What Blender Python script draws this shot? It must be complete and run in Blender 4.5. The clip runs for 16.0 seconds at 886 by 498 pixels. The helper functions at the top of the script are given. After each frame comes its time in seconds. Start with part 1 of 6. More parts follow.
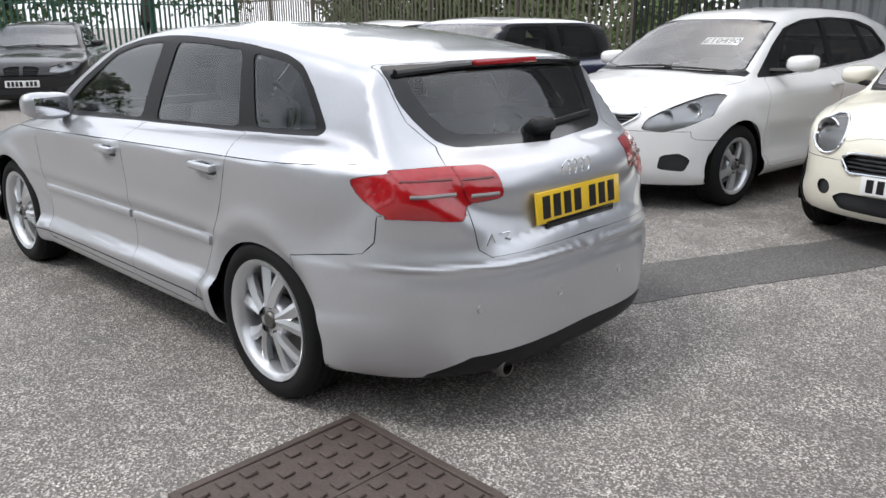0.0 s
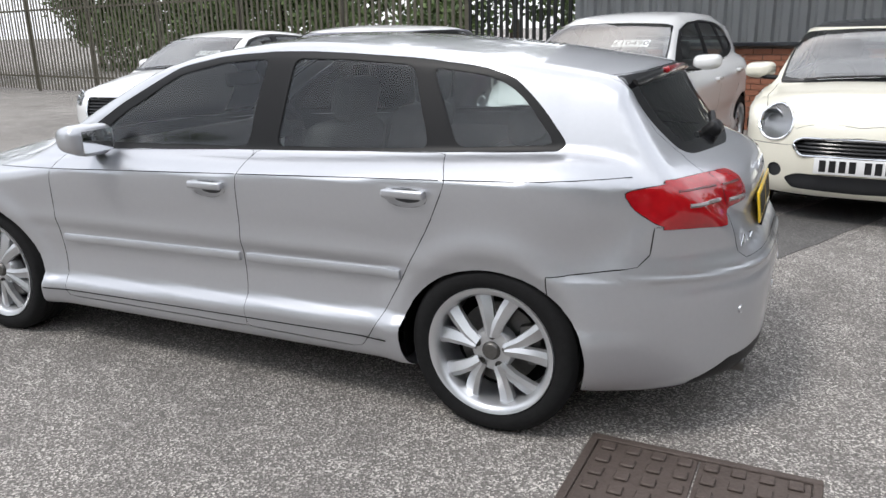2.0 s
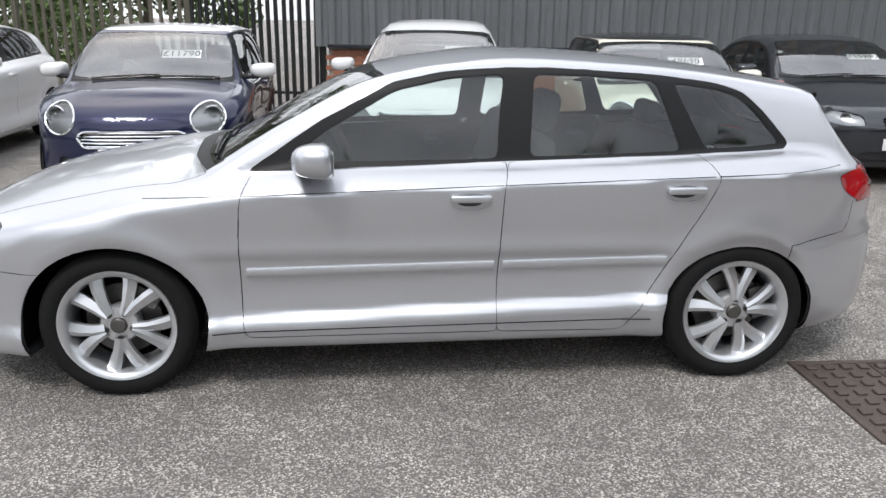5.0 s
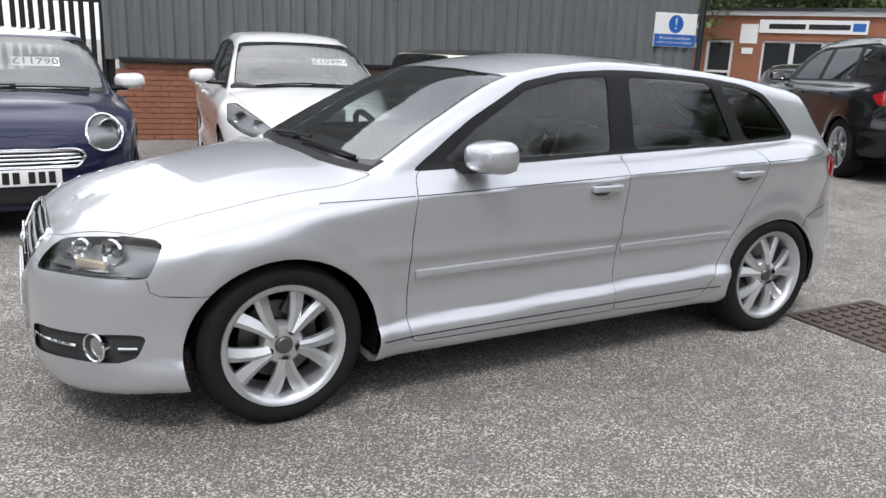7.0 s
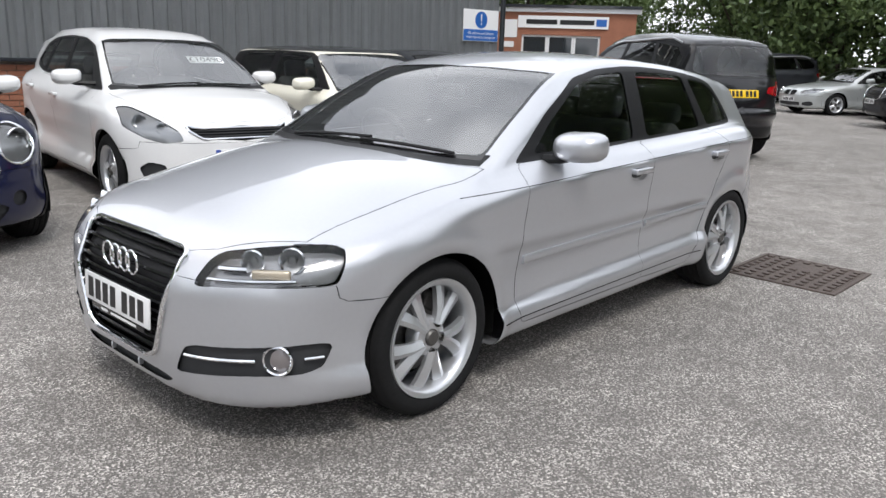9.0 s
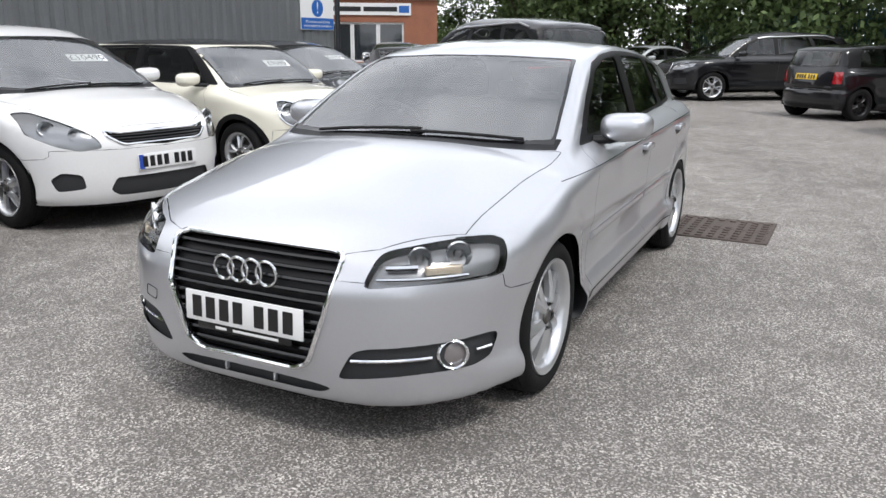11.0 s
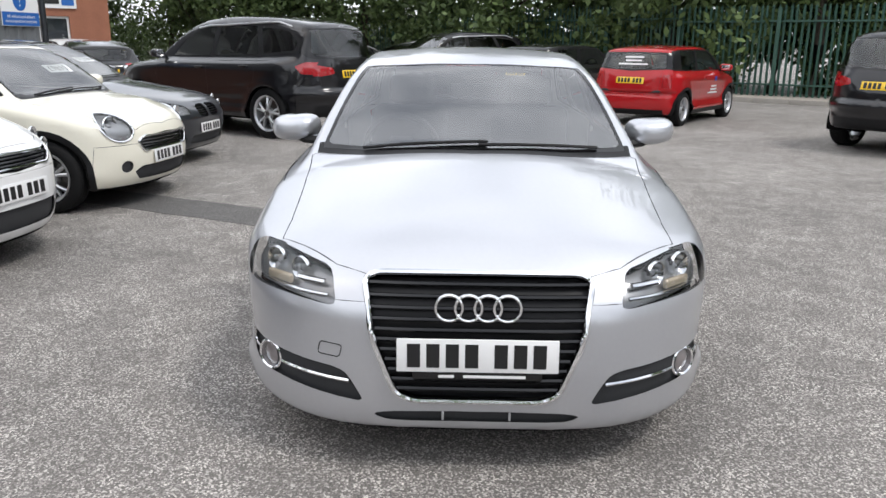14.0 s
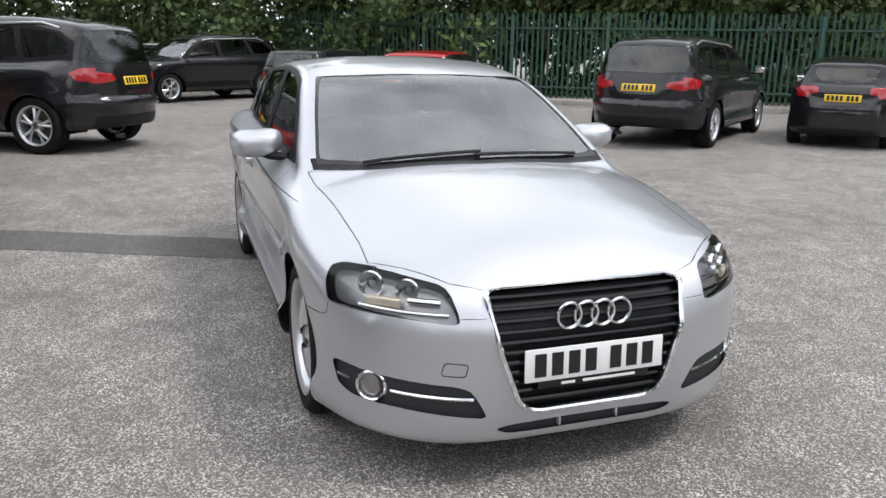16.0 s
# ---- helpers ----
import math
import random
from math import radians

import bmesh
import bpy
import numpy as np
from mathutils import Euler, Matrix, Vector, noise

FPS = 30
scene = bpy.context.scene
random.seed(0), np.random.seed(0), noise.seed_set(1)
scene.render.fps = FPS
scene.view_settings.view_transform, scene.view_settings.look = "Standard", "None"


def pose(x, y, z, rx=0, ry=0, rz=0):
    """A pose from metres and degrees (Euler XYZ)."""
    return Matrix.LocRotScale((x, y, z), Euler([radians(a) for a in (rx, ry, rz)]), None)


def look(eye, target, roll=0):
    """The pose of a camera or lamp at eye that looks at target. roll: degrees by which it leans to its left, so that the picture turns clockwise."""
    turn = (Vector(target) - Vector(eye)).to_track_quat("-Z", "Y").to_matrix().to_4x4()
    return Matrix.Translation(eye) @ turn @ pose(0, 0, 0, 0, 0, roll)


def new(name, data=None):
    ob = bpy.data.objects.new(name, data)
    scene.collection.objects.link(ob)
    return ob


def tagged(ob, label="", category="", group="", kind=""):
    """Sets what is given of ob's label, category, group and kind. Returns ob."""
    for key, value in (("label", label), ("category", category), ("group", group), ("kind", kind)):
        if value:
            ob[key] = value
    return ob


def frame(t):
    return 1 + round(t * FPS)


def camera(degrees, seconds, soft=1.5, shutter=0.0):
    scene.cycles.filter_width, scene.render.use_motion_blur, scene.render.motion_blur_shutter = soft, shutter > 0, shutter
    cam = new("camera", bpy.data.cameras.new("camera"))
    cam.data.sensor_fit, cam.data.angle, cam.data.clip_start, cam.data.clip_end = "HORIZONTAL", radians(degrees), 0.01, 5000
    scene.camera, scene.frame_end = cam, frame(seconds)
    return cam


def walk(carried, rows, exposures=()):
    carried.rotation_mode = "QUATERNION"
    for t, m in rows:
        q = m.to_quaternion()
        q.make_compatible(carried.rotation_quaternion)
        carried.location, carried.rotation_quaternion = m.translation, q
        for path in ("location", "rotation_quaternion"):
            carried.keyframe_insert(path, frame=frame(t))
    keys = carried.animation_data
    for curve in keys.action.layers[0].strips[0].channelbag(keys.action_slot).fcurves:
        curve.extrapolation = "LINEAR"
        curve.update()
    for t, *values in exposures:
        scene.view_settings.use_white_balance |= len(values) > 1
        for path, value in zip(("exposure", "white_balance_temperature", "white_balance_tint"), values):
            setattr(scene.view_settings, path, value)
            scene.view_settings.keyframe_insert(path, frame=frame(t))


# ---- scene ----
cam = camera(59.6, 16.0)
PATH = [
    (0, (-3.653, 2.318, 1.372), (-2.314, 0.941, 0.813), -0.2),
    (0.5, (-3.398, 2.533, 1.388), (-2.157, 1.066, 0.834), -0.9),
    (1, (-3.06, 2.729, 1.367), (-1.939, 1.165, 0.821), -1.6),
    (1.5, (-2.669, 2.919, 1.398), (-1.684, 1.267, 0.852), -1.8),
    (2, (-2.244, 3.16, 1.405), (-1.408, 1.429, 0.854), -1.3),
    (2.5, (-1.791, 3.272, 1.382), (-1.116, 1.472, 0.83), -0.5),
    (3, (-1.351, 3.385, 1.42), (-0.842, 1.535, 0.856), 0.1),
    (3.5, (-0.948, 3.576, 1.457), (-0.612, 1.685, 0.899), 0.6),
    (4, (-0.543, 3.645, 1.463), (-0.385, 1.731, 0.904), 0.7),
    (4.5, (-0.123, 3.753, 1.487), (-0.143, 1.834, 0.923), 0.8),
    (5, (0.286, 3.85, 1.515), (0.096, 1.942, 0.945), 0.8),
    (5.2, (0.457, 3.841, 1.514), (0.202, 1.942, 0.941), 0.8),
    (7.3, (2.324, 3.377, 1.376), (1.305, 1.727, 0.887), 2.2),
    (7.5, (2.473, 3.331, 1.374), (1.402, 1.714, 0.887), 2.1),
    (8, (2.794, 3.182, 1.367), (1.591, 1.659, 0.883), 2.0),
    (8.5, (3.043, 2.944, 1.365), (1.723, 1.524, 0.877), 1.9),
    (9, (3.334, 2.735, 1.367), (1.906, 1.423, 0.875), 1.9),
    (9.2, (3.453, 2.657, 1.364), (1.987, 1.389, 0.871), 1.8),
    (11.3, (4.156, 1.594, 1.361), (2.396, 0.793, 0.848), 0.4),
    (11.5, (4.183, 1.476, 1.375), (2.403, 0.721, 0.864), 0.5),
    (12, (4.261, 1.199, 1.384), (2.43, 0.568, 0.884), 0.4),
    (12.5, (4.414, 0.894, 1.407), (2.54, 0.399, 0.913), 0.5),
    (13, (4.456, 0.609, 1.396), (2.55, 0.259, 0.901), 0.5),
    (13.5, (4.413, 0.289, 1.4), (2.488, 0.092, 0.894), 0.5),
    (14, (4.444, -0.075, 1.414), (2.512, -0.108, 0.898), 0.6),
    (14.1, (4.45, -0.144, 1.412), (2.515, -0.143, 0.905), 1.0),
    (14.5, (4.42, -0.385, 1.405), (2.492, -0.246, 0.893), 0.9),
    (15, (4.281, -0.667, 1.409), (2.373, -0.359, 0.894), 1.2),
    (15.5, (4.245, -0.977, 1.429), (2.373, -0.496, 0.917), 1.3),
    (16, (4.234, -1.3, 1.438), (2.412, -0.645, 0.936), 1.0),
]
walk(cam, [(t, look(eye, target, roll)) for t, eye, target, roll in PATH])

# ---- world, sun, exposure ----
scene.view_settings.exposure = 0.67
world = bpy.data.worlds.new("overcast_sky")
scene.world = world
world.use_nodes = True
wn, wl = world.node_tree.nodes, world.node_tree.links
sky = wn.new("ShaderNodeTexSky")
sky.sky_type = "NISHITA"
sky.sun_disc = False
sky.sun_elevation = radians(52)
sky.sun_rotation = radians(150)
sky.dust_density, sky.ozone_density = 3.0, 1.0
coord = wn.new("ShaderNodeTexCoord")
cloud = wn.new("ShaderNodeTexNoise")
cloud.inputs["Scale"].default_value, cloud.inputs["Detail"].default_value = 2.4, 7.0
cloud_ramp = wn.new("ShaderNodeValToRGB")
cloud_ramp.color_ramp.elements[0].position, cloud_ramp.color_ramp.elements[0].color = 0.32, (3.4, 3.65, 4.2, 1)
cloud_ramp.color_ramp.elements[1].position, cloud_ramp.color_ramp.elements[1].color = 0.68, (12.2, 12.5, 13.1, 1)
sky_mix = wn.new("ShaderNodeMix")
sky_mix.data_type = "RGBA"
sky_mix.inputs["Factor"].default_value = 0.85
back = wn["Background"]
back.inputs["Strength"].default_value = 0.12
wl.new(coord.outputs["Generated"], cloud.inputs["Vector"])
wl.new(cloud.outputs["Fac"], cloud_ramp.inputs["Fac"])
wl.new(sky.outputs["Color"], sky_mix.inputs[6])
wl.new(cloud_ramp.outputs["Color"], sky_mix.inputs[7])
wl.new(sky_mix.outputs[2], back.inputs["Color"])
sun = new("sun", bpy.data.lights.new("sun", "SUN"))
sun.data.energy, sun.data.angle, sun.data.color = 1.2, radians(14), (1.0, 0.97, 0.93)
sun.matrix_basis = Matrix.Translation((0, 0, 30)) @ pose(0, 0, 0, -28, 18, 0)


# ---- materials ----
def mat(name, color, rough=0.5, metal=0.0, coat=0.0, grain=0.0, scale=20.0, bump=0.0, spread=0.0, emit=0.0, spec=0.5, detail=4.0):
    """A principled material; grain: how far noise of that scale varies the colour; spread: a second, large-scale variation."""
    m = bpy.data.materials.new(name)
    m.use_nodes = True
    n, l = m.node_tree.nodes, m.node_tree.links
    b = n["Principled BSDF"]
    b.inputs["Base Color"].default_value = (*color, 1)
    b.inputs["Roughness"].default_value = rough
    b.inputs["Metallic"].default_value = metal
    b.inputs["Coat Weight"].default_value = coat
    b.inputs["Coat Roughness"].default_value = 0.03
    b.inputs["Specular IOR Level"].default_value = spec
    if emit:
        b.inputs["Emission Color"].default_value = (*color, 1)
        b.inputs["Emission Strength"].default_value = emit
    if grain or bump or spread:
        tc = n.new("ShaderNodeTexCoord")
        no = n.new("ShaderNodeTexNoise")
        no.inputs["Scale"].default_value, no.inputs["Detail"].default_value = scale, detail
        l.new(tc.outputs["Object"], no.inputs["Vector"])
        big = n.new("ShaderNodeTexNoise")
        big.inputs["Scale"].default_value, big.inputs["Detail"].default_value = scale / 14, 5
        l.new(tc.outputs["Object"], big.inputs["Vector"])
        add = n.new("ShaderNodeMath"); add.operation = "MULTIPLY_ADD"
        l.new(no.outputs["Fac"], add.inputs[0]); add.inputs[1].default_value = 2 * grain; add.inputs[2].default_value = 1 - grain
        add2 = n.new("ShaderNodeMath"); add2.operation = "MULTIPLY_ADD"
        l.new(big.outputs["Fac"], add2.inputs[0]); add2.inputs[1].default_value = 2 * spread; add2.inputs[2].default_value = 1 - spread
        mul = n.new("ShaderNodeMath"); mul.operation = "MULTIPLY"
        l.new(add.outputs[0], mul.inputs[0]); l.new(add2.outputs[0], mul.inputs[1])
        col = n.new("ShaderNodeVectorMath"); col.operation = "SCALE"
        col.inputs[0].default_value = color
        l.new(mul.outputs[0], col.inputs["Scale"])
        l.new(col.outputs[0], b.inputs["Base Color"])
        if bump:
            bu = n.new("ShaderNodeBump")
            bu.inputs["Strength"].default_value, bu.inputs["Distance"].default_value = bump, 0.01
            l.new(no.outputs["Fac"], bu.inputs["Height"])
            l.new(bu.outputs["Normal"], b.inputs["Normal"])
    return m


def glass(name, tint, gloss=1.45):
    m = bpy.data.materials.new(name)
    m.use_nodes = True
    n, l = m.node_tree.nodes, m.node_tree.links
    n.remove(n["Principled BSDF"])
    tr, gl, mx, fr = n.new("ShaderNodeBsdfTransparent"), n.new("ShaderNodeBsdfGlossy"), n.new("ShaderNodeMixShader"), n.new("ShaderNodeFresnel")
    tr.inputs["Color"].default_value = (*tint, 1)
    gl.inputs["Roughness"].default_value = 0.01
    fr.inputs["IOR"].default_value = gloss
    l.new(fr.outputs[0], mx.inputs[0]); l.new(tr.outputs[0], mx.inputs[1]); l.new(gl.outputs[0], mx.inputs[2])
    l.new(mx.outputs[0], n["Material Output"].inputs["Surface"])
    return m


def paint(name, color, metal=0.0, rough=0.35, flake=0.04):
    return mat(name, color, rough, metal, coat=1.0, grain=flake, scale=900.0, spread=0.03, spec=0.15)


SILVER = paint("silver_paint", (0.54, 0.55, 0.58), 0.72, 0.36)
WHITE = paint("white_paint", (0.78, 0.78, 0.78), 0, 0.3, 0.0)
CREAM = paint("cream_paint", (0.78, 0.75, 0.64), 0, 0.3, 0.0)
NAVY = paint("navy_paint", (0.011, 0.014, 0.05), 0.3, 0.3)
BLACKP = paint("black_paint", (0.008, 0.008, 0.01), 0.0, 0.3)
GREYP = paint("graphite_paint", (0.035, 0.038, 0.045), 0.4, 0.3)
REDP = paint("red_paint", (0.42, 0.008, 0.012), 0.1, 0.3)
SILVER2 = paint("pale_silver_paint", (0.5, 0.52, 0.52), 0.5, 0.33)
PLASTIC = mat("black_plastic", (0.009, 0.009, 0.01), 0.45, spec=0.25, grain=0.2, scale=300, bump=0.05)
GLOSSBLACK = mat("gloss_black", (0.008, 0.008, 0.009), 0.12)
RUBBER = mat("tyre_rubber", (0.011, 0.011, 0.0115), 0.85, spec=0.2, grain=0.3, scale=60, bump=0.15, spread=0.2)
ALLOY = mat("alloy_wheel", (0.62, 0.63, 0.65), 0.3, 0.75, coat=0.4, grain=0.05, scale=120, spread=0.05)
DARKALLOY = mat("dark_alloy", (0.02, 0.02, 0.022), 0.35, 0.5)
CHROME = mat("chrome", (0.85, 0.86, 0.88), 0.07, 1.0)
DISC = mat("brake_disc", (0.14, 0.135, 0.13), 0.45, 0.8, grain=0.2, scale=80)
DARK = mat("underbody", (0.005, 0.005, 0.005), 0.95, spec=0.05)
TRIM = mat("interior_trim", (0.03, 0.031, 0.034), 0.75, grain=0.15, scale=120, bump=0.05)
CLOTH = mat("seat_cloth", (0.07, 0.071, 0.075), 0.9, grain=0.3, scale=220, bump=0.15)
LINER = mat("headliner", (0.35, 0.35, 0.34), 0.9)
GLASS = glass("tinted_window", (0.78, 0.84, 0.82), 1.8)
SCREEN = glass("windscreen_glass", (0.75, 0.81, 0.79), 3.4)
LENS = glass("clear_lens", (0.95, 0.95, 0.95), 1.45)
REDLENS = mat("red_lens", (0.36, 0.005, 0.01), 0.12, coat=1.0, grain=0.25, scale=45)
DEEPRED = mat("dark_red_rib", (0.13, 0.004, 0.008), 0.2, coat=1.0)
SMOKE = mat("smoked_lens", (0.2, 0.18, 0.18), 0.1, coat=1.0)
AMBER = mat("amber_bulb", (0.8, 0.7, 0.55), 0.2, 0.5, coat=1.0)
REFLECT = mat("lamp_reflector", (0.8, 0.82, 0.84), 0.12, 1.0)
DARKLAMP = mat("lamp_cavity", (0.3, 0.305, 0.315), 0.25, 0.6)
LAMPGREY = mat("lamp_housing", (0.36, 0.37, 0.385), 0.26, 0.65)
YPLATE = mat("yellow_plate", (0.85, 0.55, 0.02), 0.35, coat=0.5)
WPLATE = mat("white_plate", (0.8, 0.8, 0.8), 0.35, coat=0.5)
INK = mat("plate_black", (0.01, 0.01, 0.011), 0.4)
BLUEINK = mat("plate_blue", (0.02, 0.07, 0.4), 0.4)
CARD = mat("price_card", (0.82, 0.83, 0.85), 0.5)
PAPER = mat("paper_mat", (0.75, 0.9, 0.85), 0.6)


# ---- small mesh helpers ----
def mesh_of(bm, material, name, smooth=True):
    me = bpy.data.meshes.new(name)
    bm.normal_update()
    bm.to_mesh(me)
    bm.free()
    for m in material if isinstance(material, (list, tuple)) else (material,):
        me.materials.append(m)
    if smooth:
        me.polygons.foreach_set("use_smooth", [True] * len(me.polygons))
        me.set_sharp_from_angle(angle=radians(38))
    return me


def part(name, bm, material, parent=None, label="", smooth=True):
    """Links a bmesh, or a ready mesh, as one mesh object under a thing or a part."""
    me = bm if isinstance(bm, bpy.types.Mesh) else mesh_of(bm, material, name, smooth)
    ob = new(name, me)
    if parent:
        ob.parent = parent
    if label:
        ob["label"] = label
    return ob


def thing(name, label, category, m=None, group="", kind=""):
    ob = new(name)
    ob.empty_display_size = 0.2
    tagged(ob, label, category, group, kind)
    if m:
        ob.matrix_basis = m
    return ob


def box(bm, size, m=None, bevel=0.0, seg=2):
    """A bevelled box of that size at the pose m, added to bm."""
    b = bmesh.new()
    bmesh.ops.create_cube(b, size=1.0, matrix=Matrix.Diagonal((*size, 1)))
    if bevel:
        bmesh.ops.bevel(b, geom=b.edges[:], offset=bevel, segments=seg, affect="EDGES", profile=0.5)
    if m:
        b.transform(m)
    return join(bm, b)


def join(bm, b):
    me = bpy.data.meshes.new("tmp")
    b.to_mesh(me)
    b.free()
    bm.from_mesh(me)
    bpy.data.meshes.remove(me)
    return bm


def lathe(bm, profile, n=48, m=None):
    """Turns a profile of (radius, y) round the y axis."""
    b = bmesh.new()
    rings = [[b.verts.new((r * math.cos(2 * math.pi * i / n), y, r * math.sin(2 * math.pi * i / n))) for i in range(n)] for r, y in profile]
    for a, c in zip(rings, rings[1:]):
        for i in range(n):
            b.faces.new((a[i], a[(i + 1) % n], c[(i + 1) % n], c[i]))
    bmesh.ops.recalc_face_normals(b, faces=b.faces[:])
    if m:
        b.transform(m)
    return join(bm, b)


def tube(bm, pts, r, closed=False, n=6):
    """A round bar of radius r along points."""
    b = bmesh.new()
    pts = [Vector(p) for p in pts]
    rings = []
    k = len(pts)
    for i, p in enumerate(pts):
        a = pts[(i - 1) % k] if closed or i else p
        c = pts[(i + 1) % k] if closed or i < k - 1 else p
        d = (c - a).normalized()
        u = d.cross(Vector((0, 0, 1)))
        u = u.normalized() if u.length > 0.05 else d.cross(Vector((1, 0, 0))).normalized()
        w = d.cross(u)
        rings.append([b.verts.new(p + r * (math.cos(2 * math.pi * j / n) * u + math.sin(2 * math.pi * j / n) * w)) for j in range(n)])
    for i in range(k if closed else k - 1):
        a, c = rings[i], rings[(i + 1) % k]
        for j in range(n):
            b.faces.new((a[j], a[(j + 1) % n], c[(j + 1) % n], c[j]))
    if not closed:
        b.faces.new(rings[0]), b.faces.new(rings[-1])
    bmesh.ops.recalc_face_normals(b, faces=b.faces[:])
    return join(bm, b)


def rounded(pts, r=0.03, n=4):
    """A closed outline with its corners rounded."""
    out = []
    k = len(pts)
    for i in range(k):
        p, a, c = Vector(pts[i]), Vector(pts[i - 1]), Vector(pts[(i + 1) % k])
        d = min(r, 0.45 * (a - p).length, 0.45 * (c - p).length)
        s, e = p + (a - p).normalized() * d, p + (c - p).normalized() * d
        for j in range(n + 1):
            t = j / n
            out.append(tuple((1 - t) ** 2 * s + 2 * t * (1 - t) * p + t * t * e))
    return out


def words(text, size, material, parent, m, name="lettering", thick=0.0005):
    """Built-in lettering as a flat mesh, reading along x with its face to z before the pose m."""
    cu = bpy.data.curves.new(name, "FONT")
    cu.body, cu.size, cu.align_x, cu.align_y, cu.extrude = text, size, "CENTER", "CENTER", thick
    cu.resolution_u = 2
    ob = bpy.data.objects.new(name, cu)
    scene.collection.objects.link(ob)
    me = bpy.data.meshes.new_from_object(ob.evaluated_get(bpy.context.evaluated_depsgraph_get()))
    bpy.data.objects.remove(ob)
    me.materials.clear()
    me.materials.append(material)
    o = part(name, me, material, parent)
    o.matrix_basis = m
    return o


# ---- the car body: smooth blend of a lower body and a cabin, cut into panels ----
def curve(pts):
    """Monotone cubic through (x, y)."""
    p = np.array(sorted(pts), float)
    x, y = p[:, 0], p[:, 1]
    h = np.diff(x)
    d = np.diff(y) / h
    m = np.zeros(len(x))
    for i in range(1, len(x) - 1):
        if d[i - 1] * d[i] > 0:
            w1, w2 = 2 * h[i] + h[i - 1], h[i] + 2 * h[i - 1]
            m[i] = (w1 + w2) / (w1 / d[i - 1] + w2 / d[i])
    m[0], m[-1] = d[0], d[-1]

    def f(q):
        q = np.asarray(q, float)
        i = np.clip(np.searchsorted(x, q) - 1, 0, len(x) - 2)
        qc = np.clip(q, x[0], x[-1])
        t = (qc - x[i]) / h[i]
        return ((1 + 2 * t) * (1 - t) ** 2 * y[i] + t * (1 - t) ** 2 * h[i] * m[i] + t * t * (3 - 2 * t) * y[i + 1] + t * t * (t - 1) * h[i] * m[i + 1])
    return f


def smax(a, b, k):
    h = np.maximum(k - np.abs(a - b), 0) / k
    return np.maximum(a, b) + h * h * k / 4


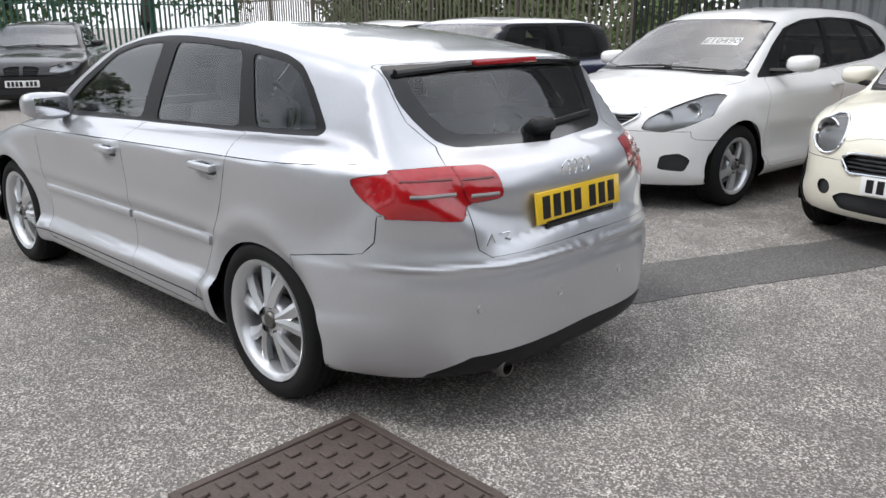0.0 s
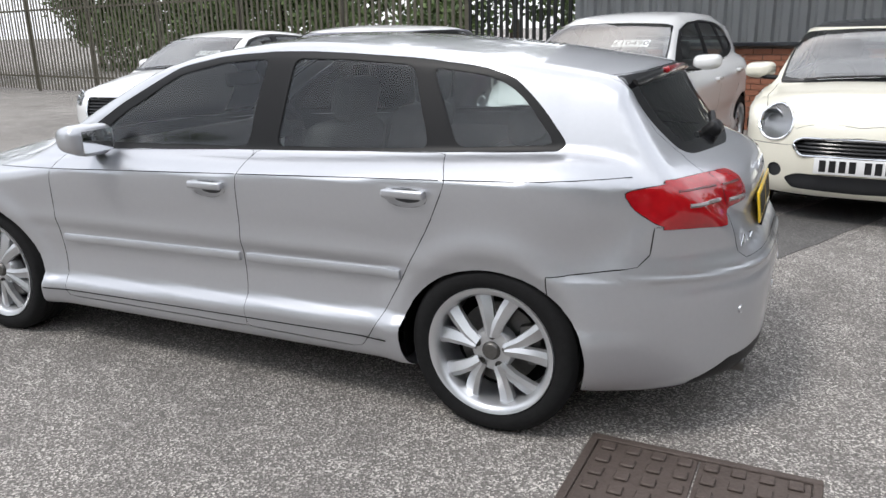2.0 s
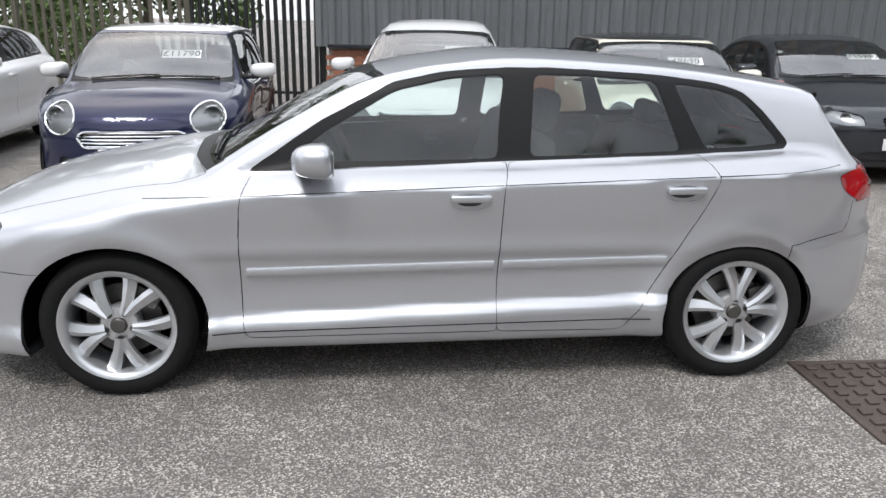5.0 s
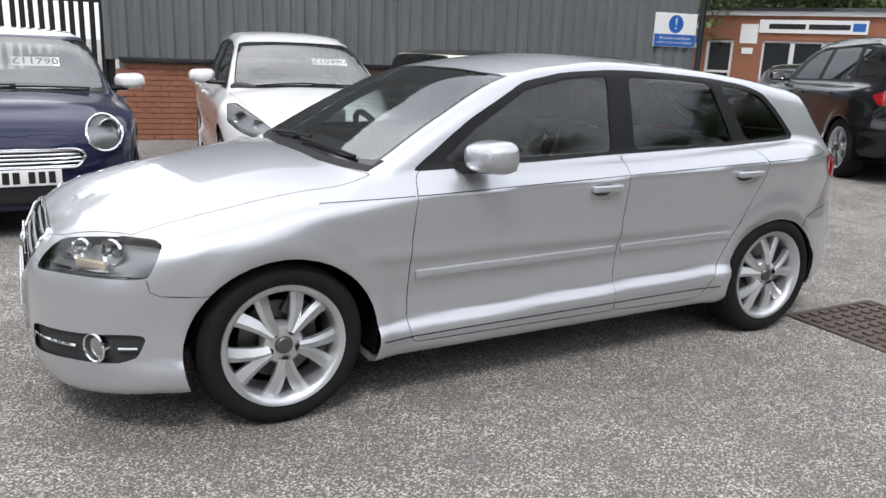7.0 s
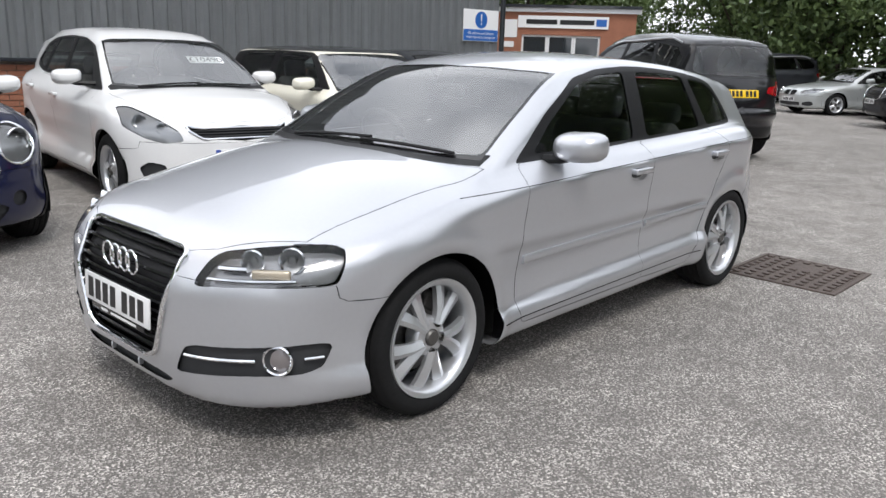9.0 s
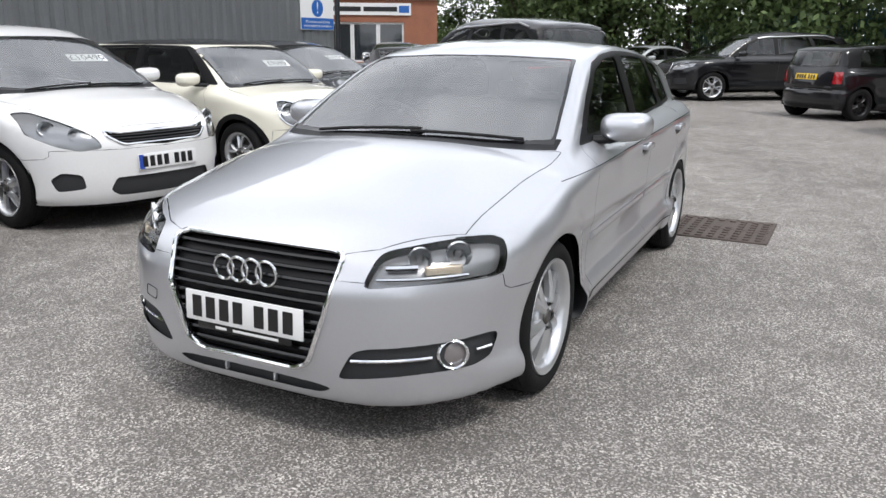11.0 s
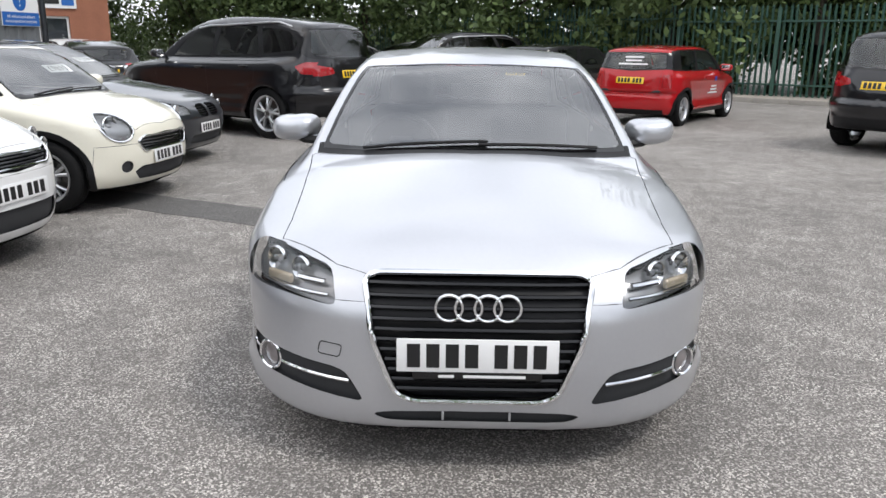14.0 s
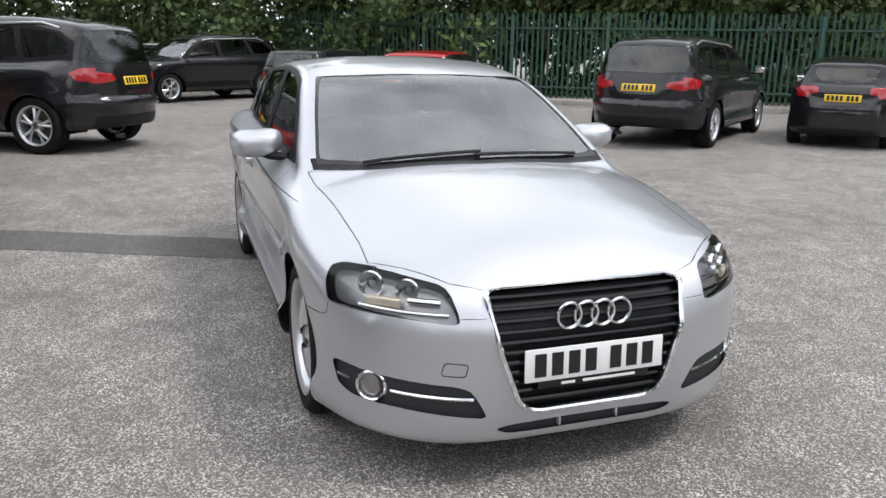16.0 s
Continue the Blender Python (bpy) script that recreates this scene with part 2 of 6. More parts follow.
class Shape:
    """A car's skin as an implicit surface, x ahead, y to its left, z up, from the ground under its middle."""

    def __init__(s, d, sx=1.0, sy=1.0, sz=1.0):
        s.d, s.sx, s.sy, s.sz = d, sx, sy, sz
        s.roof, s.top, s.crown, s.nose = curve(d["roof"]), curve(d["top"]), curve(d["crown"]), curve(d["nose"])
        s.tail, s.wid, s.sect, s.bot = curve(d["tail"]), curve(d["wid"]), curve(d["sect"]), curve(d["bot"])

    def f(s, x, y, z):
        d = s.d
        x, y, z = x / s.sx, y / s.sy, z / s.sz
        w = s.wid(x)
        side = w + s.sect(z - d.get("rise", 0.0) * x)
        for xa in (d["xf"], d["xr"]):
            r = np.hypot(x - xa, z - d["R"])
            side = side + d["lip"] * np.exp(-((r - d["ra"] - 0.02) / 0.06) ** 2) * (z < d["R"] + d["ra"] + 0.2)
        t = np.clip(y / 0.87, 0, 1.2)
        top = s.top(x) - s.crown(x) * t ** 2.4
        xf = s.nose(z) - d["bowf"] * t ** d["powf"]
        xr = s.tail(z) + d["bowr"] * t ** d["powr"]
        low = smax(y - side, z - top, d.get("ksh", 0.07))
        low = smax(low, x - xf, 0.1)
        low = smax(low, xr - x, 0.1)
        low = smax(low, s.bot(x) - z, 0.05)
        cabw = w + d["cabin"] - d["tumble"] * np.clip(z - 0.9, -0.3, 1) - d["bulge"] * np.clip(z - 0.9, 0, 1) ** 2 - d["taper"] * np.clip((-x - 0.5) / 1.0, 0, 1) ** 2
        lean = d["hatchbow"] * (y / 0.6) ** 2 * np.clip((-x - 1.2) / 0.5, 0, 1)
        roof = s.roof(x - lean) - d["arc"] * (y / 0.6) ** 2
        cab = smax(y - cabw, z - roof, d.get("kroof", 0.1))
        cab = smax(cab, 0.6 - z, 0.05)
        cab = smax(cab, xr - 0.06 - x, 0.05)
        cab = np.maximum(cab, x - max(p[0] for p in d["roof"]))
        return -smax(-low, -cab, 0.035)

    def normal(s, p, e=0.002):
        """The skin's normals at points of the left half."""
        x, y, z = p.T
        g = np.stack([s.f(x + e, y, z) - s.f(x - e, y, z), s.f(x, y + e, z) - s.f(x, y - e, z), s.f(x, y, z + e) - s.f(x, y, z - e)], 1)
        return g / (np.linalg.norm(g, axis=1)[:, None] + 1e-9)

    def shoot(s, o, v, far=3.2, n=60):
        """Where rays from inside leave the skin."""
        o, v = np.broadcast_arrays(np.asarray(o, float), np.asarray(v, float))
        lo, hi = np.zeros(len(o)), np.full(len(o), far)
        done = np.zeros(len(o), bool)
        for i in range(1, n + 1):
            t = far * i / n
            out = (s.f(*(o + t * v).T) > 0) & ~done
            hi[out], lo[out] = t, far * (i - 1) / n
            done |= out
        for _ in range(16):
            mid = (lo + hi) / 2
            out = s.f(*(o + mid[:, None] * v).T) > 0
            hi, lo = np.where(out, mid, hi), np.where(out, lo, mid)
        return o + hi[:, None] * v

    def meet(s, p, v, far=1.6):
        """Where rays from outside first meet the skin."""
        p, v = np.atleast_2d(np.asarray(p, float)), np.asarray(v, float)
        steps = far * np.arange(1, 51) / 50
        q = p[:, None, :] + steps[None, :, None] * v
        under = s.f(*q.reshape(-1, 3).T).reshape(len(p), 50) < 0
        first = np.where(under.any(1), under.argmax(1), 49)
        hi, lo = steps[first], steps[first] - far / 50
        for _ in range(13):
            mid = (lo + hi) / 2
            hit = s.f(*(p + mid[:, None] * v).T) < 0
            hi, lo = np.where(hit, mid, hi), np.where(hit, lo, mid)
        return p + hi[:, None] * v

    def on_side(s, pts, out=0.0):
        p = np.array([(x, 1.3, z) for x, z in pts])
        return s.meet(p, (0, -1, 0)) + (0, out, 0)

    def on_front(s, pts, out=0.0):
        p = np.array([(3.2, y, z) for y, z in pts])
        return s.meet(p, (-1, 0, 0), 2.6) + (out, 0, 0)

    def on_rear(s, pts, out=0.0):
        p = np.array([(-3.2, y, z) for y, z in pts])
        return s.meet(p, (1, 0, 0), 2.6) - (out, 0, 0)

    def on_top(s, pts, out=0.0):
        p = np.array([(x, y, 2.2) for x, y in pts])
        return s.meet(p, (0, 0, -1), 2.0) + (0, 0, out)

    def half(s, fine):
        """The left half of the skin as a quad mesh."""
        d = s.d
        x1, x0 = (max(p[1] for p in d["nose"]) - 0.62) * s.sx, (min(p[1] for p in d["tail"]) + 0.62) * s.sx
        nphi = int((58 if fine < 1 else 96) * fine) + 1
        phi = np.linspace(-math.pi / 2, math.pi / 2, nphi)
        xs = np.linspace(x0, x1, int((x1 - x0) / 0.03 * fine) + 1)
        na = int(26 * fine)
        rows = []
        zc = d["zc"] * s.sz
        for a in np.linspace(math.pi / 2, 0, na, endpoint=False):
            rows.append((x0, -math.sin(a) * 0.6, math.cos(a)))
        rows += [(x, 0.0, 1.0) for x in xs]
        for a in np.linspace(0, math.pi / 2, na + 1)[1:]:
            rows.append((x1, math.sin(a) * 0.6, math.cos(a)))
        o, v = [], []
        for x, dx, c in rows:
            o.append(np.stack([np.full(nphi, x), np.zeros(nphi), np.full(nphi, zc)], 1))
            v.append(np.stack([np.full(nphi, dx), c * np.cos(phi) * 0.85, c * np.sin(phi) * 0.6], 1))
        o, v = np.concatenate(o), np.concatenate(v)
        v /= np.linalg.norm(v, axis=1)[:, None]
        p = s.shoot(o, v)
        p[np.abs(v[:, 1]) < 1e-6, 1] = 0
        bm = bmesh.new()
        vs = [bm.verts.new(q) for q in p]
        m = len(rows)
        for i in range(m - 1):
            for j in range(nphi - 1):
                a = i * nphi + j
                bm.faces.new((vs[a], vs[a + nphi], vs[a + nphi + 1], vs[a + 1]))
        bmesh.ops.remove_doubles(bm, verts=bm.verts[:], dist=2e-4)
        bmesh.ops.recalc_face_normals(bm, faces=bm.faces[:])
        bm.normal_update()
        return bm


AX = {"x": (1, 2), "y": (0, 2), "z": (0, 1)}


def inside(p, poly):
    c = False
    j = len(poly) - 1
    for i in range(len(poly)):
        (xi, yi), (xj, yj) = poly[i], poly[j]
        if (yi > p[1]) != (yj > p[1]) and p[0] < (xj - xi) * (p[1] - yi) / (yj - yi) + xi:
            c = not c
        j = i
    return c


class Skin:
    """A half skin that is cut along outlines, with the boxes of its first faces kept for speed."""

    def __init__(s, bm):
        s.bm = bm
        s.first = list(bm.faces)
        co = [np.array([v.co for v in f.verts]) for f in s.first]
        s.lo, s.hi = np.array([c.min(0) for c in co]), np.array([c.max(0) for c in co])
        s.fresh = []

    def cut(s, axis, poly, sel):
        """Cuts along an outline seen along an axis, on the faces that sel picks."""
        a, b = AX[axis]
        u0, u1 = min(p[0] for p in poly), max(p[0] for p in poly)
        w0, w1 = min(p[1] for p in poly), max(p[1] for p in poly)
        ok = (s.hi[:, a] >= u0) & (s.lo[:, a] <= u1) & (s.hi[:, b] >= w0) & (s.lo[:, b] <= w1)
        cand = [s.first[i] for i in np.nonzero(ok)[0]] + s.fresh
        box_of = {}

        def bounds(f):
            us, ws = [v.co[a] for v in f.verts], [v.co[b] for v in f.verts]
            box_of[f] = (min(us), max(us), min(ws), max(ws))
            return box_of[f]
        keep = []
        for f in cand:
            q = bounds(f)
            if q[1] >= u0 and q[0] <= u1 and q[3] >= w0 and q[2] <= w1 and sel(f.calc_center_median(), f.normal):
                keep.append(f)
        for i in range(len(poly)):
            p, q = poly[i - 1], poly[i]
            if math.hypot(q[0] - p[0], q[1] - p[1]) < 1e-5:
                continue
            l0, l1, h0, h1 = min(p[0], q[0]), min(p[1], q[1]), max(p[0], q[0]), max(p[1], q[1])
            near = [f for f in keep if box_of[f][1] >= l0 and box_of[f][0] <= h0 and box_of[f][3] >= l1 and box_of[f][2] <= h1]
            if not near:
                continue
            dx, dz = q[0] - p[0], q[1] - p[1]
            length = math.hypot(dx, dz)

            def away(v):
                return ((v.co[b] - p[1]) * dx - (v.co[a] - p[0]) * dz) / length
            for f in near:
                off = {v: away(v) for v in f.verts}
                if min(off.values()) > -2e-4 or max(off.values()) < 2e-4:
                    continue
                ends = [v for v in f.verts if abs(off[v]) <= 2e-4]
                for e in list(f.edges):
                    v0, v1 = e.verts
                    d0, d1 = off[v0], off[v1]
                    if abs(d0) > 2e-4 and abs(d1) > 2e-4 and d0 * d1 < 0:
                        ends.append(bmesh.utils.edge_split(e, v0, d0 / (d0 - d1))[1])
                if len(ends) != 2:
                    continue
                try:
                    g = bmesh.utils.face_split(f, ends[0], ends[1])[0]
                except ValueError:
                    continue
                if g is None:
                    continue
                f.normal_update(), g.normal_update()
                bounds(f), bounds(g)
                keep.append(g)
                s.fresh.append(g)


def skin_parts(s, regions, fine):
    """Cuts the skin into regions [(key, [(axis, outline, test), ...])]; later ones lie over earlier ones. Returns points, normals and faces by key."""
    bm = s.half(fine)
    skin = Skin(bm)
    for k, cuts in regions:
        for axis, poly, sel in cuts:
            skin.cut(axis, poly, sel)
    bm.normal_update()
    bm.verts.index_update()
    pts = np.array([v.co for v in bm.verts])
    nor = s.normal(pts) if fine > 1 else np.array([v.normal for v in bm.verts])
    faces = list(bm.faces)
    mids = [f.calc_center_median() for f in faces]
    arr = np.array(mids)
    keys = ["panel"] * len(faces)
    for k, cuts in regions:
        for axis, poly, sel in cuts:
            a, b = AX[axis]
            P = np.array(poly)
            ok = (arr[:, a] >= P[:, 0].min()) & (arr[:, a] <= P[:, 0].max()) & (arr[:, b] >= P[:, 1].min()) & (arr[:, b] <= P[:, 1].max())
            for i in np.nonzero(ok)[0]:
                if sel(mids[i], faces[i].normal) and inside((mids[i][a], mids[i][b]), poly):
                    keys[i] = k
    groups = {}
    for f, k in zip(faces, keys):
        groups.setdefault(k, []).append([v.index for v in f.verts])
    bm.free()
    nor[np.abs(pts[:, 1]) < 1e-5, 1] = 0
    return pts, nor, groups


def panel(name, pts, nor, faces, material, parent, mode="join", gap=0.002, sink=0.0, label=""):
    """A piece of the skin as a part: mode join (both halves in one), left or right."""
    used = sorted({i for f in faces for i in f})
    at = {g: i for i, g in enumerate(used)}
    p, n = pts[used].copy(), nor[used].copy()
    n /= np.linalg.norm(n, axis=1)[:, None] + 1e-9
    fs = [[at[i] for i in f] for f in faces]
    if gap:
        count = {}
        for f in fs:
            for a, b in zip(f, f[1:] + f[:1]):
                count[(min(a, b), max(a, b))] = count.get((min(a, b), max(a, b)), 0) + 1
        rim = {i for e, c in count.items() if c == 1 for i in e}
        pull = np.zeros_like(p)
        for f in fs:
            c = p[f].mean(0)
            for i in f:
                if i in rim:
                    pull[i] += c - p[i]
        for i in rim:
            if abs(p[i][1]) < 1e-5:
                pull[i][1] = 0
            q = np.linalg.norm(pull[i])
            if q > 1e-6:
                p[i] += pull[i] / q * min(gap, 0.4 * q)
    p = p - n * (sink(p)[:, None] if callable(sink) else sink)
    if mode == "right":
        p, n, fs = p * (1, -1, 1), n * (1, -1, 1), [f[::-1] for f in fs]
    elif mode == "join":
        k = len(p)
        mid = np.abs(p[:, 1]) < 1e-5
        other = [i if mid[i] else k + i for i in range(k)]
        fs = fs + [[other[i] for i in f[::-1]] for f in fs]
        p, n = np.concatenate([p, p * (1, -1, 1)]), np.concatenate([n, n * (1, -1, 1)])
    me = bpy.data.meshes.new(name)
    me.from_pydata(p.tolist(), [], fs)
    me.materials.append(material)
    me.polygons.foreach_set("use_smooth", [True] * len(me.polygons))
    me.normals_split_custom_set_from_vertices(n.tolist())
    return part(name, me, material, parent, label)


def circle(cx, cy, r, n=28, ry=None):
    return [(cx + r * math.cos(2 * math.pi * i / n), cy + (ry or r) * math.sin(2 * math.pi * i / n)) for i in range(n)]


# ---- wheels ----
def spokes(style, R, y):
    """The spokes of a rim: n, pairs or single, width at hub and rim."""
    bm = bmesh.new()
    n, pair, w0, w1 = style
    for i in range(n):
        for sgn in ((-1, 1) if pair else (0,)):
            b = bmesh.new()
            a0 = 2 * math.pi * i / n + math.pi / 2 + sgn * pair * 0.35
            a1 = 2 * math.pi * i / n + math.pi / 2 + sgn * pair
            secs = []
            for t in (0.0, 0.35, 0.7, 1.0):
                r = 0.055 + (R - 0.055) * t
                a = a0 + (a1 - a0) * t
                w = w0 + (w1 - w0) * t
                dep = y + 0.012 - 0.03 * t ** 1.5
                c = Vector((r * math.cos(a), 0, r * math.sin(a)))
                u = Vector((-math.sin(a), 0, math.cos(a)))
                secs.append([b.verts.new(c + u * k * w + Vector((0, dep + e, 0))) for k, e in ((-0.5, -0.03), (-0.5, -0.006), (-0.14, 0.002), (0.14, -0.004), (0.5, -0.012), (0.5, -0.03))])
            for s0, s1 in zip(secs, secs[1:]):
                for k in range(5):
                    b.faces.new((s0[k], s0[k + 1], s1[k + 1], s1[k]))
            bmesh.ops.recalc_face_normals(b, faces=b.faces[:])
            join(bm, b)
    return bm


WHEELS = {}


def wheel(parent, x, y, R, rim_r, width, style, alloy, side, turn=0.0, fine=True):
    """A wheel under a car: tyre, rim, brake disc, hub cap and bolts."""
    key = (R, rim_r, width, style, alloy.name, fine)
    n = 56 if fine else 32
    h = width / 2
    if key not in WHEELS:
        t = bmesh.new()
        q = R - rim_r
        prof = [(rim_r, h - 0.012), (rim_r + 0.012, h - 0.004), (rim_r + q * 0.35, h + 0.004), (rim_r + q * 0.7, h), (R - 0.012, h - 0.012), (R - 0.003, h - 0.03)]
        for g in (0.58, 0.2, -0.2, -0.58):
            e = h * g
            prof += [(R, e + 0.012), (R - 0.007, e + 0.007), (R - 0.007, e - 0.001), (R, e - 0.006)]
        prof += [(R - 0.003, -h + 0.03), (R - 0.02, -h + 0.006), (rim_r, -h + 0.012)]
        lathe(t, prof, n)
        r = bmesh.new()
        lathe(r, [(rim_r - 0.004, -h + 0.01), (rim_r - 0.03, -h + 0.02), (rim_r - 0.03, h - 0.05), (rim_r - 0.022, h - 0.02), (rim_r - 0.012, h - 0.006), (rim_r + 0.004, h - 0.001), (rim_r + 0.006, h - 0.008)], n)
        join(r, spokes(style, rim_r - 0.012, h - 0.022))
        lathe(r, [(0.0, h - 0.028), (0.03, h - 0.026), (0.072, h - 0.03), (0.082, h - 0.045), (0.08, h - 0.09)], 30)
        c = bmesh.new()
        lathe(c, [(0.0, h - 0.013), (0.026, h - 0.014), (0.033, h - 0.02), (0.035, h - 0.03)], 24)
        bo = lathe(bmesh.new(), [(0.0, h - 0.026), (0.009, h - 0.026), (0.009, h - 0.022), (0.0125, h - 0.02), (0.0125, h - 0.04)], 10)
        dk = bmesh.new()
        lathe(dk, [(0.02, -0.01), (0.07, -0.005), (0.075, 0.0), (rim_r * 0.66, 0.0), (rim_r * 0.66, -0.02), (0.06, -0.02)], 40)
        box(dk, (0.07, 0.06, 0.15), pose(-0.125 * rim_r / 0.22, 0.0, 0.03, 0, 20, 0), 0.012)
        br = bmesh.new()
        lathe(br, [(0.0, -0.05), (rim_r - 0.035, -0.05), (rim_r - 0.035, -0.052)], 24)
        WHEELS[key] = [("tyre", mesh_of(t, RUBBER, "tyre")), ("rim", mesh_of(r, alloy, "rim")), ("hub_cap", mesh_of(c, DISC if alloy is ALLOY else alloy, "hub_cap")), ("wheel_bolt", mesh_of(bo, DISC, "wheel_bolt")), ("brake_disc", mesh_of(dk, DISC, "brake_disc")), ("backing_plate", mesh_of(br, DARK, "backing_plate"))]
    e = new("wheel")
    e.parent = parent
    e.matrix_basis = pose(x, y, R - 0.004, 0, turn, 0 if side > 0 else 180)
    for name, me in WHEELS[key]:
        if name == "wheel_bolt":
            for i in range(5 if fine else 0):
                a = 2 * math.pi * i / 5 + math.pi / 2
                part(name, me, None, e).matrix_basis = pose(0.056 * math.cos(a), 0, 0.056 * math.sin(a))
        elif fine or name != "backing_plate":
            part(name, me, None, e)
    return e


# ---- seats and dashboard ----
def seat(parent, x, y, back=True):
    e = new("front_seat")
    e.parent = parent
    e.matrix_basis = pose(x, y, 0)
    part("seat_cushion", box(bmesh.new(), (0.5, 0.5, 0.16), pose(0.05, 0, 0.42, 0, -6, 0), 0.06, 3), CLOTH, e)
    part("backrest", box(bmesh.new(), (0.15, 0.48, 0.62), pose(-0.28, 0, 0.74, 0, -16, 0), 0.06, 3), CLOTH, e)
    part("headrest", box(bmesh.new(), (0.1, 0.27, 0.18), pose(-0.4, 0, 1.13, 0, -10, 0), 0.045, 3), CLOTH, e)


def cockpit(parent, x, z, w, rear=True, sz=1.0):
    """Dashboard, steering wheel on the right, seats and floor."""
    part("dashboard", box(bmesh.new(), (0.5, 2 * w, 0.24), pose(x + 0.12, 0, z - 0.14, 0, 8, 0), 0.07, 3), TRIM, parent)
    st = bmesh.new()
    lathe(st, [(0.185 + 0.016 * math.cos(a), 0.016 * math.sin(a)) for a in np.linspace(0, 2 * math.pi, 9)], 28)
    box(st, (0.36, 0.02, 0.05), None, 0.008)
    box(st, (0.13, 0.045, 0.12), None, 0.02)
    part("steering_wheel", st, TRIM, parent).matrix_basis = pose(x - 0.3, -0.36, z - 0.03, 0, 0, 90) @ pose(0, 0, 0, 25, 0, 0)
    for y in (-0.37, 0.37):
        seat(parent, x - 0.85, y)
    if rear:
        part("rear_bench", box(bmesh.new(), (0.5, 2 * w - 0.15, 0.18), pose(x - 1.55, 0, 0.45, 0, -6, 0), 0.06, 3), CLOTH, parent)
        part("rear_backrest", box(bmesh.new(), (0.14, 2 * w - 0.15, 0.55), pose(x - 1.88, 0, 0.72, 0, -20, 0), 0.05, 3), CLOTH, parent)
        for y in (-0.36, 0.36):
            part("rear_headrest", box(bmesh.new(), (0.09, 0.25, 0.13), pose(x - 2.0, y, 1.04), 0.04, 3), CLOTH, parent)


